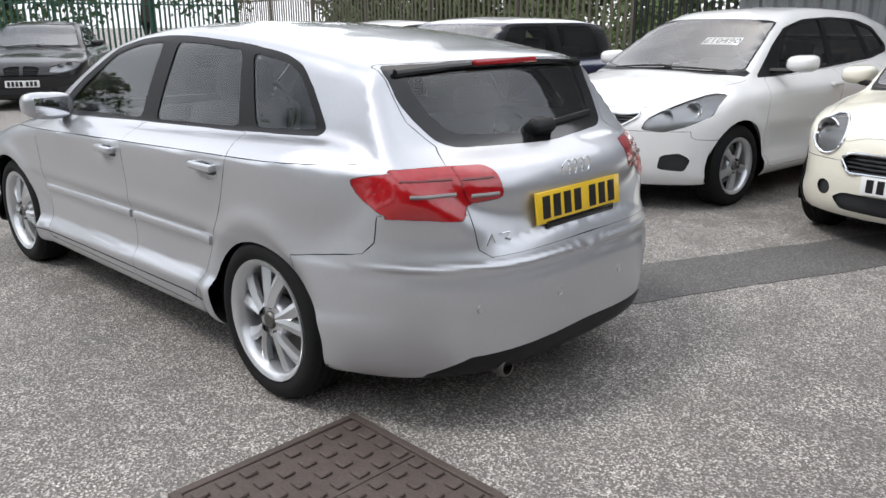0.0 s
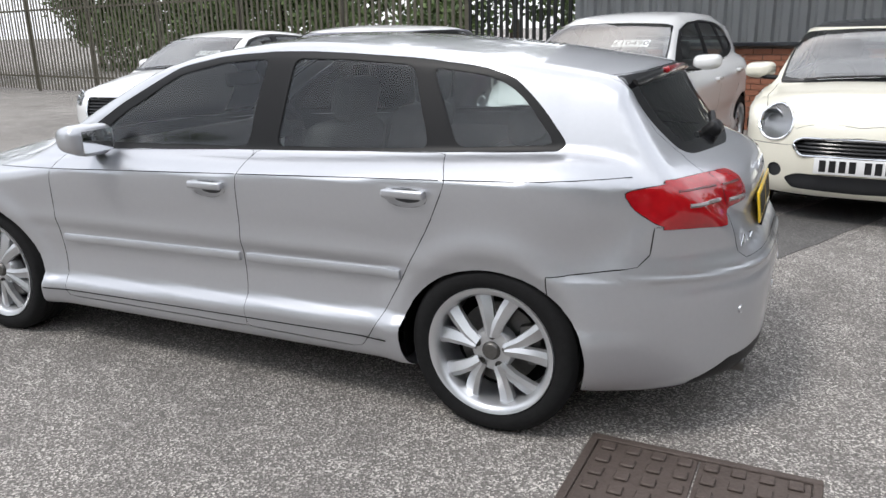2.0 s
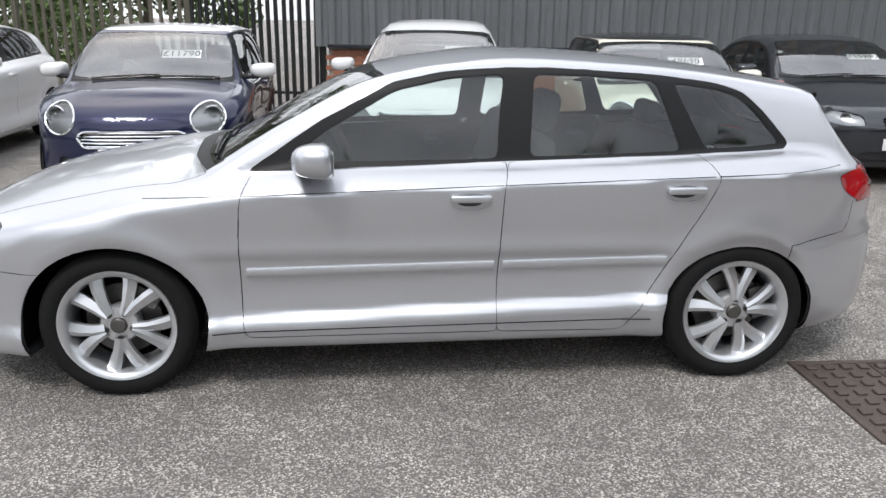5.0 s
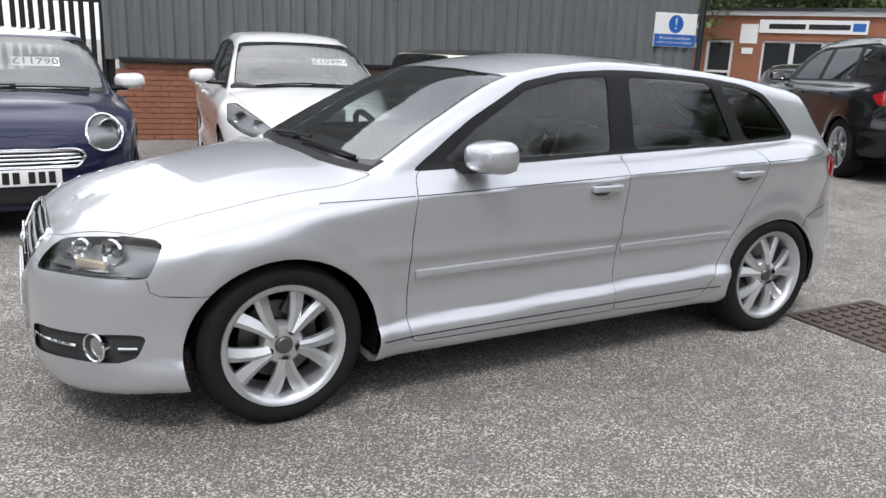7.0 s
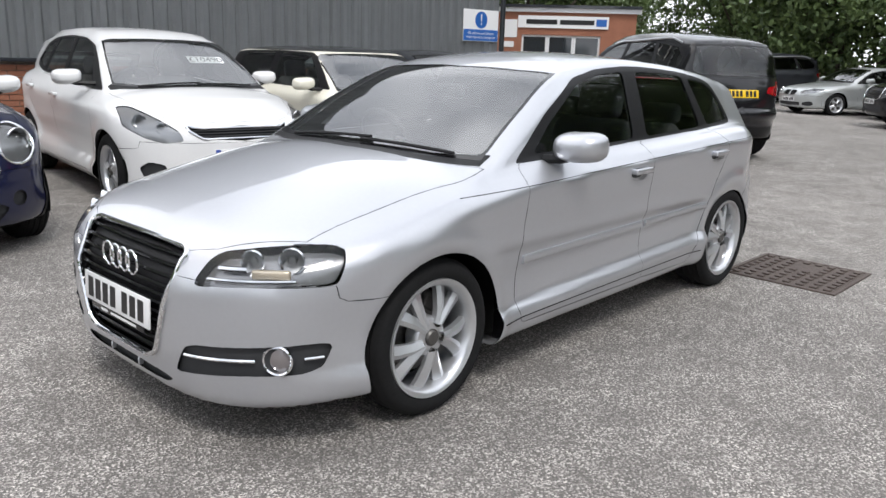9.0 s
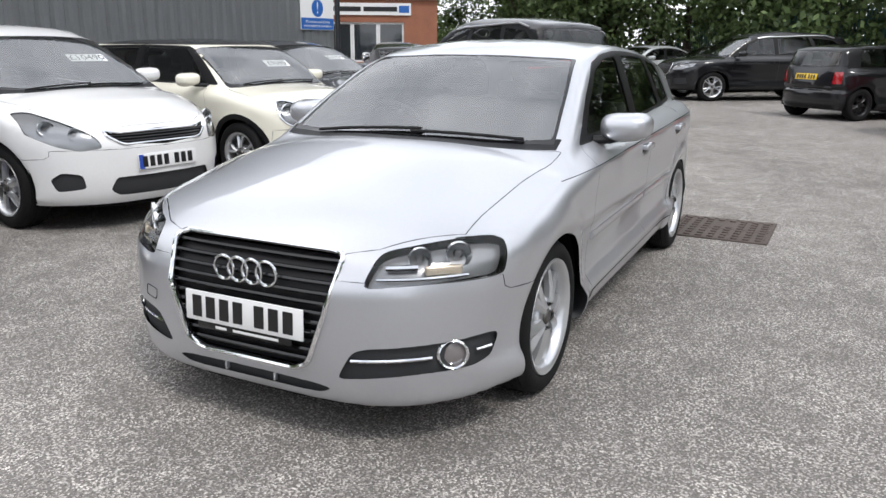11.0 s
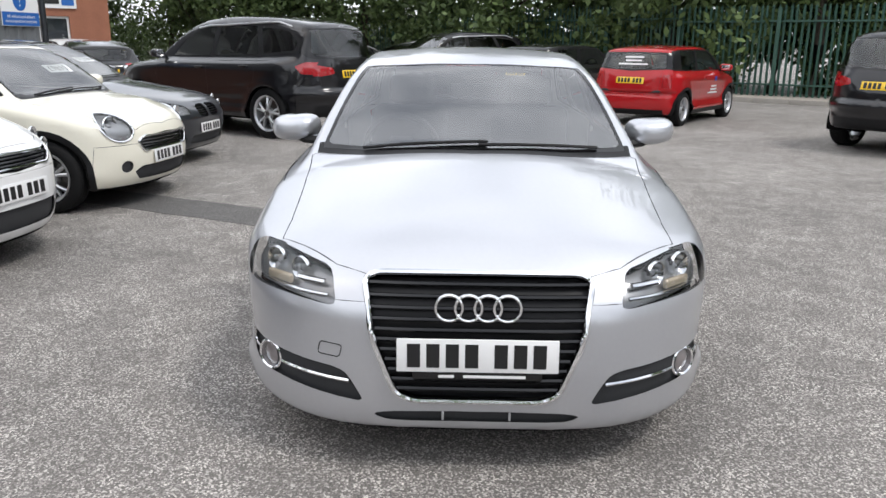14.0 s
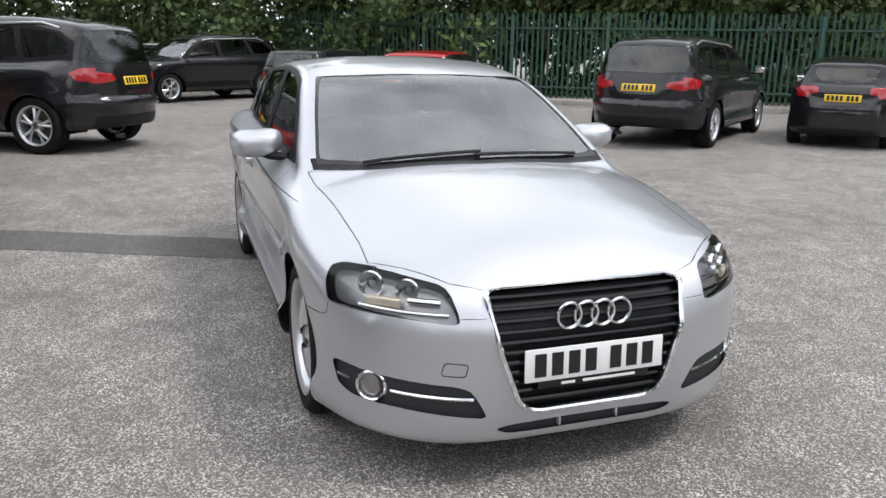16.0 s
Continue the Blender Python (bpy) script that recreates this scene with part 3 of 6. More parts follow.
# ---- shapes of the cars (metres; x ahead, y left, z up) ----
SECT = [(0.15, -0.06), (0.22, -0.022), (0.29, -0.006), (0.318, -0.001), (0.33, -0.003), (0.385, -0.038), (0.46, -0.041), (0.6, -0.024), (0.75, -0.006), (0.85, 0.0), (0.868, -0.001), (0.876, -0.008), (0.95, -0.066), (1.05, -0.14)]
HATCH = dict(
    roof=[(1.12, 0.875), (1.0, 0.935), (0.6, 1.158), (0.27, 1.305), (0.0, 1.36), (-0.35, 1.39), (-0.8, 1.372), (-1.2, 1.335), (-1.5, 1.292), (-1.67, 1.262), (-1.705, 1.24), (-1.73, 1.195), (-1.795, 1.1), (-1.89, 0.985), (-1.98, 0.9), (-2.1, 0.7)],
    top=[(2.14, 0.62), (2.05, 0.7), (1.9, 0.775), (1.5, 0.882), (1.1, 0.945), (0.8, 0.955), (-0.25, 0.965), (-1.07, 0.995), (-1.5, 1.01), (-1.75, 0.985), (-1.93, 0.955), (-2.1, 0.91)],
    crown=[(2.1, 0.1), (1.6, 0.14), (1.1, 0.12), (0.8, 0.08), (0.55, 0.03), (-2.1, 0.03)],
    nose=[(0.1, 2.02), (0.14, 2.08), (0.2, 2.115), (0.26, 2.125), (0.4, 2.135), (0.55, 2.13), (0.66, 2.095), (0.72, 2.04), (0.8, 1.92)],
    tail=[(0.15, -2.03), (0.2, -2.1), (0.27, -2.14), (0.4, -2.155), (0.52, -2.16), (0.585, -2.145), (0.625, -2.085), (0.7, -2.06), (0.83, -2.08), (0.9, -2.075), (0.95, -2.03), (1.02, -1.97), (1.1, -1.93), (1.3, -1.9)],
    wid=[(2.14, 0.83), (1.7, 0.87), (1.29, 0.873), (0.5, 0.868), (-0.5, 0.872), (-1.29, 0.876), (-1.75, 0.862), (-2.13, 0.81)],
    sect=SECT, rise=-0.036, bot=[(2.1, 0.135), (1.95, 0.16), (1.7, 0.185), (0.9, 0.19), (-0.9, 0.19), (-1.7, 0.2), (-2.1, 0.205)],
    hatchbow=0.03, bowf=0.42, powf=4.0, bowr=0.56, powr=3.8, cabin=-0.1, tumble=0.3, bulge=0.18, arc=0.036, kroof=0.06, taper=0.045, lip=0.02, ra=0.35, R=0.312, xf=1.3, xr=-1.295, zc=0.58, split=-1.87,
    arch_f=(0.365, 0.335), arch_r=(0.338, 0.298), rim=0.23, ty=0.848, tw=0.21,
    dlo=[(0.765, 0.925), (0.49, 1.108), (0.3, 1.205), (0.18, 1.268), (-0.04, 1.31), (-0.29, 1.327), (-0.52, 1.326), (-0.95, 1.3), (-1.2, 1.268), (-1.31, 1.235), (-1.402, 1.157), (-1.513, 1.025), (-1.49, 1.002), (-1.1, 0.988), (-0.28, 0.962), (0.4, 0.938)],
    panes=[[(0.62, 0.957), (0.46, 1.075), (0.17, 1.237), (-0.05, 1.286), (-0.28, 1.302), (-0.255, 1.15), (-0.24, 0.972)],
           [(-0.405, 1.302), (-0.65, 1.297), (-0.925, 1.278), (-1.025, 0.998), (-0.375, 0.978)],
           [(-1.0, 1.27), (-1.21, 1.243), (-1.29, 1.215), (-1.36, 1.16), (-1.475, 1.022), (-1.13, 1.004)]],
    screen=[(0.985, -0.05), (0.95, 0.4), (0.875, 0.675), (0.55, 0.615), (0.225, 0.54), (0.26, 0.35), (0.28, -0.05)],
    cowl=[(1.075, -0.05), (1.03, 0.4), (0.93, 0.71), (0.86, 0.71), (0.94, 0.4), (0.975, -0.05)],
    hood=[(2.04, -0.05), (2.04, 0.345), (1.985, 0.47), (1.785, 0.69), (1.65, 0.685), (1.33, 0.7), (0.93, 0.735), (1.03, 0.4), (1.075, -0.05)],
    rearframe=[(-0.05, 1.243), (0.565, 1.236), (0.55, 1.1), (0.49, 0.995), (0.43, 0.972), (-0.05, 0.955)],
    rearglass=[(-0.05, 1.205), (0.49, 1.2), (0.465, 1.08), (0.4, 1.008), (-0.05, 0.985)],
    boot=[(-0.05, 1.246), (0.57, 1.24), (0.56, 1.06), (0.5, 0.98), (0.532, 0.93), (0.517, 0.811), (0.505, 0.665), (0.47, 0.638), (0.2, 0.644), (-0.05, 0.645)],
    doors=[[(0.74, 0.93), (0.785, 0.84), (0.8, 0.67), (0.803, 0.33), (0.79, 0.255), (-0.245, 0.256), (-0.239, 0.31), (-0.242, 0.507), (-0.257, 0.869), (-0.285, 0.963), (0.4, 0.935)],
           [(-0.285, 0.963), (-0.257, 0.869), (-0.242, 0.507), (-0.239, 0.31), (-0.245, 0.256), (-0.752, 0.25), (-0.789, 0.262), (-0.856, 0.355), (-0.964, 0.545), (-1.089, 0.767), (-1.153, 0.911), (-1.1, 0.986)]],
    lamp=[(0.46, 0.589), (0.482, 0.694), (0.595, 0.717), (0.694, 0.729), (0.95, 0.73), (0.95, 0.61), (0.79, 0.612), (0.62, 0.605)],
    lamp_side=[(1.705, 0.716), (1.725, 0.729), (1.86, 0.73), (1.86, 0.607), (1.762, 0.61), (1.715, 0.7)], lamp_split=1.8, zu=0.165,
    tail_rear=[(0.384, 0.822), (0.388, 0.907), (0.41, 0.926), (0.53, 0.929), (0.95, 0.922), (0.95, 0.775), (0.65, 0.772), (0.538, 0.759), (0.517, 0.811)],
    tail_side=[(-1.72, 0.893), (-1.84, 0.915), (-2.2, 0.926), (-2.2, 0.765), (-1.83, 0.786), (-1.755, 0.835)],
    grille=[(-0.05, 0.692), (0.33, 0.691), (0.37, 0.675), (0.338, 0.493), (0.268, 0.31), (0.21, 0.283), (-0.05, 0.283)],
    fog=[(0.372, 0.268), (0.43, 0.37), (0.474, 0.386), (0.815, 0.412), (0.8, 0.325), (0.77, 0.305), (0.63, 0.298)],
    lower=[(-0.05, 0.243), (0.29, 0.236), (0.345, 0.225), (0.3, 0.203), (-0.05, 0.205)],
    bumper_f=[(1.48, 0.1), (1.48, 0.54), (1.6, 0.54), (1.726, 0.549), (1.758, 0.566), (1.765, 0.607), (2.4, 0.607), (2.4, 0.1)],
    bumper_r=[(-1.5, 0.1), (-1.5, 0.612), (-1.776, 0.652), (-1.81, 0.691), (-1.819, 0.78), (-2.4, 0.78), (-2.4, 0.1)],
    valance=[(-0.05, 0.315), (0.38, 0.305), (0.54, 0.295), (0.64, 0.238), (0.66, 0.1), (-0.05, 0.1)],
    plate_f=(2.14, 0.446), plate_r=(-2.075, 0.763), dash=(0.74, 0.92, 0.58), handles=[(-0.12, 0.822), (-1.0, 0.85)], mirror=(0.478, 0.897, 0.987))

MINI = dict(HATCH, hatchbow=0.0, zu=0.2, lamp_side=None,
    roof=[(1.1, 0.9), (0.98, 0.95), (0.75, 1.14), (0.5, 1.3), (0.25, 1.38), (-0.2, 1.405), (-0.8, 1.4), (-1.3, 1.375), (-1.58, 1.33), (-1.64, 1.27), (-1.78, 0.98), (-1.85, 0.75)],
    top=[(1.87, 0.7), (1.78, 0.79), (1.6, 0.87), (1.3, 0.925), (1.0, 0.95), (0.8, 0.955), (-0.5, 0.95), (-1.5, 0.95), (-1.86, 0.93)],
    crown=[(1.85, 0.1), (1.4, 0.13), (1.0, 0.09), (0.6, 0.02), (-1.9, 0.03)],
    nose=[(0.15, 1.74), (0.2, 1.8), (0.3, 1.85), (0.45, 1.87), (0.6, 1.86), (0.7, 1.83), (0.78, 1.75), (0.85, 1.6)],
    tail=[(0.17, -1.74), (0.25, -1.81), (0.4, -1.85), (0.52, -1.85), (0.58, -1.8), (0.9, -1.77), (1.0, -1.73), (1.3, -1.6)],
    wid=[(1.87, 0.72), (1.5, 0.8), (1.2, 0.83), (0, 0.82), (-1.26, 0.84), (-1.6, 0.81), (-1.86, 0.72)],
    rise=0.0, bot=[(1.9, 0.17), (1.0, 0.19), (-1.0, 0.19), (-1.9, 0.2)], bowf=0.38, powf=2.8, bowr=0.3, powr=3.0,  cabin=-0.09, tumble=0.24, bulge=0.1, arc=0.035, taper=0.0,
    ra=0.33, R=0.305, xf=1.2, xr=-1.26, arch_f=(0.345, 0.335), arch_r=(0.345, 0.335), rim=0.205, ty=0.815, tw=0.19, kroof=0.07,
    dlo=[(0.86, 0.95), (0.62, 1.15), (0.42, 1.28), (0.3, 1.325), (-0.3, 1.335), (-1.2, 1.325), (-1.52, 1.3), (-1.66, 0.985), (-1.2, 0.965), (0.2, 0.95)],
    panes=[[(0.66, 0.965), (0.46, 1.17), (0.28, 1.3), (-0.38, 1.318), (-0.45, 0.968)], [(-0.5, 1.318), (-1.22, 1.308), (-1.3, 0.985), (-0.57, 0.97)]],
    screen=[(1.0, -0.05), (0.97, 0.4), (0.9, 0.66), (0.65, 0.64), (0.4, 0.61), (0.43, 0.35), (0.45, -0.05)],
    cowl=[(1.07, -0.05), (1.04, 0.4), (0.96, 0.67), (0.9, 0.67), (0.97, 0.4), (1.0, -0.05)],
    hood=[(1.83, -0.05), (1.8, 0.4), (1.7, 0.62), (1.3, 0.7), (0.96, 0.69), (1.04, 0.4), (1.07, -0.05)],
    rearframe=[(-0.05, 1.29), (0.62, 1.28), (0.7, 1.0), (-0.05, 0.96)], rearglass=[(-0.05, 1.27), (0.54, 1.26), (0.6, 1.02), (-0.05, 0.985)],
    boot=[(-0.05, 1.31), (0.6, 1.3), (0.55, 0.98), (0.5, 0.6), (-0.05, 0.585)],
    doors=[[(0.72, 0.95), (0.76, 0.8), (0.76, 0.4), (0.7, 0.27), (-0.4, 0.27), (-0.47, 0.45), (-0.5, 0.96), (0.2, 0.945)]],
    lamp=circle(0.555, 0.7, 0.125, 24, 0.118), tail_rear=[(0.56, 0.68), (0.58, 0.9), (0.7, 0.9), (0.71, 0.68)], tail_side=[(-1.6, 0.3), (-1.61, 0.3), (-1.61, 0.31)],
    grille=[(-0.05, 0.625), (0.36, 0.61), (0.42, 0.57), (0.36, 0.49), (-0.05, 0.47)], fog=circle(0.53, 0.37, 0.05, 16),
    lower=[(-0.05, 0.36), (0.38, 0.36), (0.46, 0.32), (0.4, 0.25), (-0.05, 0.24)],
    bumper_f=[(1.55, 0.1), (1.6, 0.55), (2.2, 0.56), (2.2, 0.1)], bumper_r=[(-1.6, 0.1), (-1.6, 0.6), (-2.2, 0.6), (-2.2, 0.1)],
    valance=[(-0.05, 0.3), (0.6, 0.3), (0.6, 0.1), (-0.05, 0.1)], roofcut=1.338, split=-1.5, arch_trim=0.05,
    plate_f=(1.88, 0.43), plate_r=(-1.79, 0.8), dash=(0.75, 0.95, 0.64), handles=[(-0.3, 0.82)], mirror=(0.62, 0.9, 1.0))

AURIS = dict(HATCH, hatchbow=0.0, zu=0.2, lamp_side=None,
    roof=[(1.3, 0.93), (1.15, 0.99), (0.75, 1.23), (0.4, 1.41), (0.05, 1.49), (-0.45, 1.515), (-1.0, 1.5), (-1.5, 1.44), (-1.8, 1.37), (-1.86, 1.31), (-2.0, 1.0), (-2.08, 0.7)],
    top=[(2.08, 0.7), (1.98, 0.8), (1.8, 0.88), (1.5, 0.955), (1.2, 1.0), (0.9, 1.0), (-0.3, 1.0), (-1.2, 1.05), (-1.9, 1.06), (-2.1, 0.98)],
    crown=[(2.1, 0.06), (1.6, 0.12), (1.1, 0.09), (0.7, 0.02), (-2.1, 0.03)],
    nose=[(0.15, 1.96), (0.2, 2.02), (0.3, 2.07), (0.45, 2.09), (0.6, 2.09), (0.7, 2.06), (0.8, 1.95), (0.9, 1.75)],
    tail=[(0.17, -1.98), (0.25, -2.06), (0.4, -2.1), (0.6, -2.1), (0.66, -2.04), (0.95, -2.04), (1.05, -1.98), (1.3, -1.92)],
    wid=[(2.1, 0.78), (1.7, 0.84), (1.25, 0.862), (0, 0.865), (-1.35, 0.87), (-1.8, 0.84), (-2.1, 0.76)],
    bowf=0.5, powf=2.8, xf=1.27, xr=-1.33, R=0.315, arch_f=(0.36, 0.35), arch_r=(0.36, 0.34), rim=0.215,
    dlo=[(0.95, 0.96), (0.6, 1.2), (0.35, 1.33), (0.0, 1.4), (-0.5, 1.42), (-1.0, 1.4), (-1.35, 1.33), (-1.6, 1.16), (-1.55, 1.1), (-1.1, 1.05), (-0.2, 1.0), (0.5, 0.97)],
    panes=[[(0.62, 0.99), (0.45, 1.22), (0.25, 1.34), (-0.05, 1.385), (-0.28, 1.4), (-0.25, 1.02)], [(-0.36, 1.4), (-0.9, 1.385), (-1.05, 1.07), (-0.36, 1.03)], [(-0.98, 1.37), (-1.3, 1.31), (-1.53, 1.16), (-1.14, 1.085)]],
    screen=[(1.14, -0.05), (1.1, 0.4), (1.0, 0.67), (0.7, 0.615), (0.37, 0.54), (0.4, 0.35), (0.42, -0.05)],
    cowl=[(1.22, -0.05), (1.18, 0.4), (1.07, 0.72), (1.0, 0.72), (1.1, 0.4), (1.13, -0.05)],
    hood=[(1.99, -0.05), (1.97, 0.35), (1.85, 0.52), (1.7, 0.63), (1.3, 0.73), (1.09, 0.74), (1.18, 0.4), (1.22, -0.05)],
    lamp=[(0.47, 0.62), (0.5, 0.7), (0.62, 0.8), (0.72, 0.87), (0.8, 0.86), (0.82, 0.72), (0.72, 0.64), (0.6, 0.6)],
    grille=[(-0.05, 0.735), (0.34, 0.72), (0.44, 0.74), (0.43, 0.7), (0.34, 0.64), (-0.05, 0.615)],
    fog=[(0.58, 0.33), (0.6, 0.43), (0.7, 0.45), (0.75, 0.4), (0.72, 0.31)], lower=[(-0.05, 0.4), (0.4, 0.4), (0.44, 0.31), (0.38, 0.265), (-0.05, 0.26)],
    doors=[[(0.86, 0.96), (0.9, 0.8), (0.9, 0.4), (0.82, 0.26), (-0.25, 0.26), (-0.27, 0.5), (-0.3, 0.995), (0.5, 0.962)], [(-0.3, 0.995), (-0.27, 0.5), (-0.25, 0.26), (-0.8, 0.26), (-0.95, 0.5), (-1.1, 0.8), (-1.13, 1.04)]],
    plate_f=(2.1, 0.5), plate_r=(-2.03, 0.85), dash=(0.85, 1.0, 0.66), handles=[(-0.15, 0.86), (-1.0, 0.9)], mirror=(0.62, 0.94, 1.06))

SUV = dict(HATCH, hatchbow=0.0, lamp_side=None, zu=0.3,
    roof=[(1.35, 1.06), (1.2, 1.13), (0.8, 1.43), (0.5, 1.62), (0.15, 1.74), (-0.4, 1.785), (-1.2, 1.77), (-1.85, 1.7), (-2.05, 1.64), (-2.1, 1.57), (-2.3, 1.18), (-2.38, 0.9)],
    top=[(2.4, 0.88), (2.3, 0.98), (2.0, 1.06), (1.6, 1.11), (1.2, 1.14), (0.9, 1.13), (-1.0, 1.15), (-2.0, 1.18), (-2.4, 1.1)],
    crown=[(2.4, 0.05), (1.8, 0.08), (1.2, 0.07), (0.7, 0.02), (-2.4, 0.03)],
    nose=[(0.2, 2.22), (0.3, 2.32), (0.5, 2.38), (0.7, 2.39), (0.85, 2.36), (0.95, 2.28), (1.05, 2.1)],
    tail=[(0.25, -2.22), (0.35, -2.36), (0.55, -2.4), (0.7, -2.39), (0.76, -2.34), (1.0, -2.34), (1.15, -2.3), (1.3, -2.24), (1.6, -2.2)],
    wid=[(2.4, 0.86), (2.0, 0.93), (1.45, 0.955), (0, 0.945), (-1.46, 0.965), (-2.0, 0.93), (-2.4, 0.84)],
    sect=[(0.2, -0.06), (0.3, -0.015), (0.4, -0.005), (0.5, -0.035), (0.65, -0.03), (0.85, -0.008), (1.0, -0.002), (1.03, -0.006), (1.15, -0.06), (1.3, -0.12)], rise=0.0,
    bot=[(2.4, 0.27), (1.0, 0.26), (-1.0, 0.26), (-2.4, 0.34)], bowf=0.4, powf=3.4, bowr=0.45, powr=3.2, taper=0.0,  cabin=-0.09, tumble=0.22, bulge=0.16, arc=0.04, ra=0.4, R=0.375, xf=1.45, xr=-1.465,
    arch_f=(0.42, 0.4), arch_r=(0.42, 0.395), rim=0.26, ty=0.94, tw=0.25, zc=0.75, split=-2.2,
    dlo=[(1.0, 1.15), (0.65, 1.42), (0.4, 1.55), (0.1, 1.63), (-0.5, 1.665), (-1.3, 1.645), (-1.75, 1.58), (-2.0, 1.4), (-1.95, 1.25), (-1.2, 1.2), (0.3, 1.16)],
    panes=[[(0.72, 1.18), (0.5, 1.42), (0.25, 1.55), (-0.15, 1.625), (-0.15, 1.19)], [(-0.25, 1.635), (-1.05, 1.63), (-1.2, 1.22), (-0.25, 1.195)], [(-1.14, 1.615), (-1.7, 1.56), (-1.92, 1.4), (-1.9, 1.28), (-1.3, 1.235)]],
    screen=[(1.2, -0.05), (1.16, 0.4), (1.05, 0.78), (0.75, 0.735), (0.42, 0.66), (0.46, 0.35), (0.48, -0.05)],
    cowl=[(1.29, -0.05), (1.25, 0.4), (1.13, 0.8), (1.05, 0.79), (1.16, 0.4), (1.19, -0.05)],
    hood=[(2.28, -0.05), (2.25, 0.45), (2.1, 0.68), (1.6, 0.8), (1.13, 0.82), (1.25, 0.4), (1.29, -0.05)],
    rearframe=[(-0.05, 1.61), (0.68, 1.59), (0.76, 1.25), (0.7, 1.17), (-0.05, 1.15)], rearglass=[(-0.05, 1.59), (0.6, 1.57), (0.66, 1.28), (0.62, 1.2), (-0.05, 1.18)],
    boot=[(-0.05, 1.64), (0.7, 1.62), (0.72, 1.18), (0.62, 0.95), (0.6, 0.72), (-0.05, 0.7)],
    doors=[[(0.95, 1.14), (1.0, 0.9), (0.98, 0.5), (0.88, 0.36), (-0.18, 0.36), (-0.2, 1.175), (0.4, 1.155)], [(-0.2, 1.175), (-0.18, 0.36), (-0.95, 0.36), (-1.1, 0.6), (-1.25, 0.9), (-1.27, 1.195)]],
    lamp=[(0.5, 0.8), (0.52, 0.94), (0.7, 0.99), (0.85, 1.0), (0.87, 0.88), (0.7, 0.8)], tail_rear=[(0.4, 0.96), (0.43, 1.04), (0.6, 1.07), (1.0, 1.12), (1.0, 0.93), (0.6, 0.92)], tail_side=[(-1.95, 1.06), (-2.1, 1.12), (-2.5, 1.12), (-2.5, 0.93), (-2.05, 0.95)],
    grille=[(-0.05, 0.98), (0.36, 0.97), (0.46, 0.9), (0.44, 0.74), (0.36, 0.68), (-0.05, 0.66)], fog=[(0.55, 0.42), (0.57, 0.58), (0.8, 0.6), (0.82, 0.44)], lower=[(-0.05, 0.55), (0.48, 0.55), (0.48, 0.38), (-0.05, 0.36)],
    bumper_f=[(1.95, 0.1), (1.95, 0.75), (2.7, 0.76), (2.7, 0.1)], bumper_r=[(-1.95, 0.1), (-1.98, 0.72), (-2.1, 0.9), (-2.7, 0.9), (-2.7, 0.1)], valance=[(-0.05, 0.5), (0.66, 0.5), (0.72, 0.2), (-0.05, 0.2)],
    plate_f=(2.41, 0.62), plate_r=(-2.36, 0.95), dash=(1.0, 1.13, 0.74), handles=[(-0.05, 1.0), (-1.05, 1.03)], mirror=(0.8, 1.03, 1.2), rails=True)

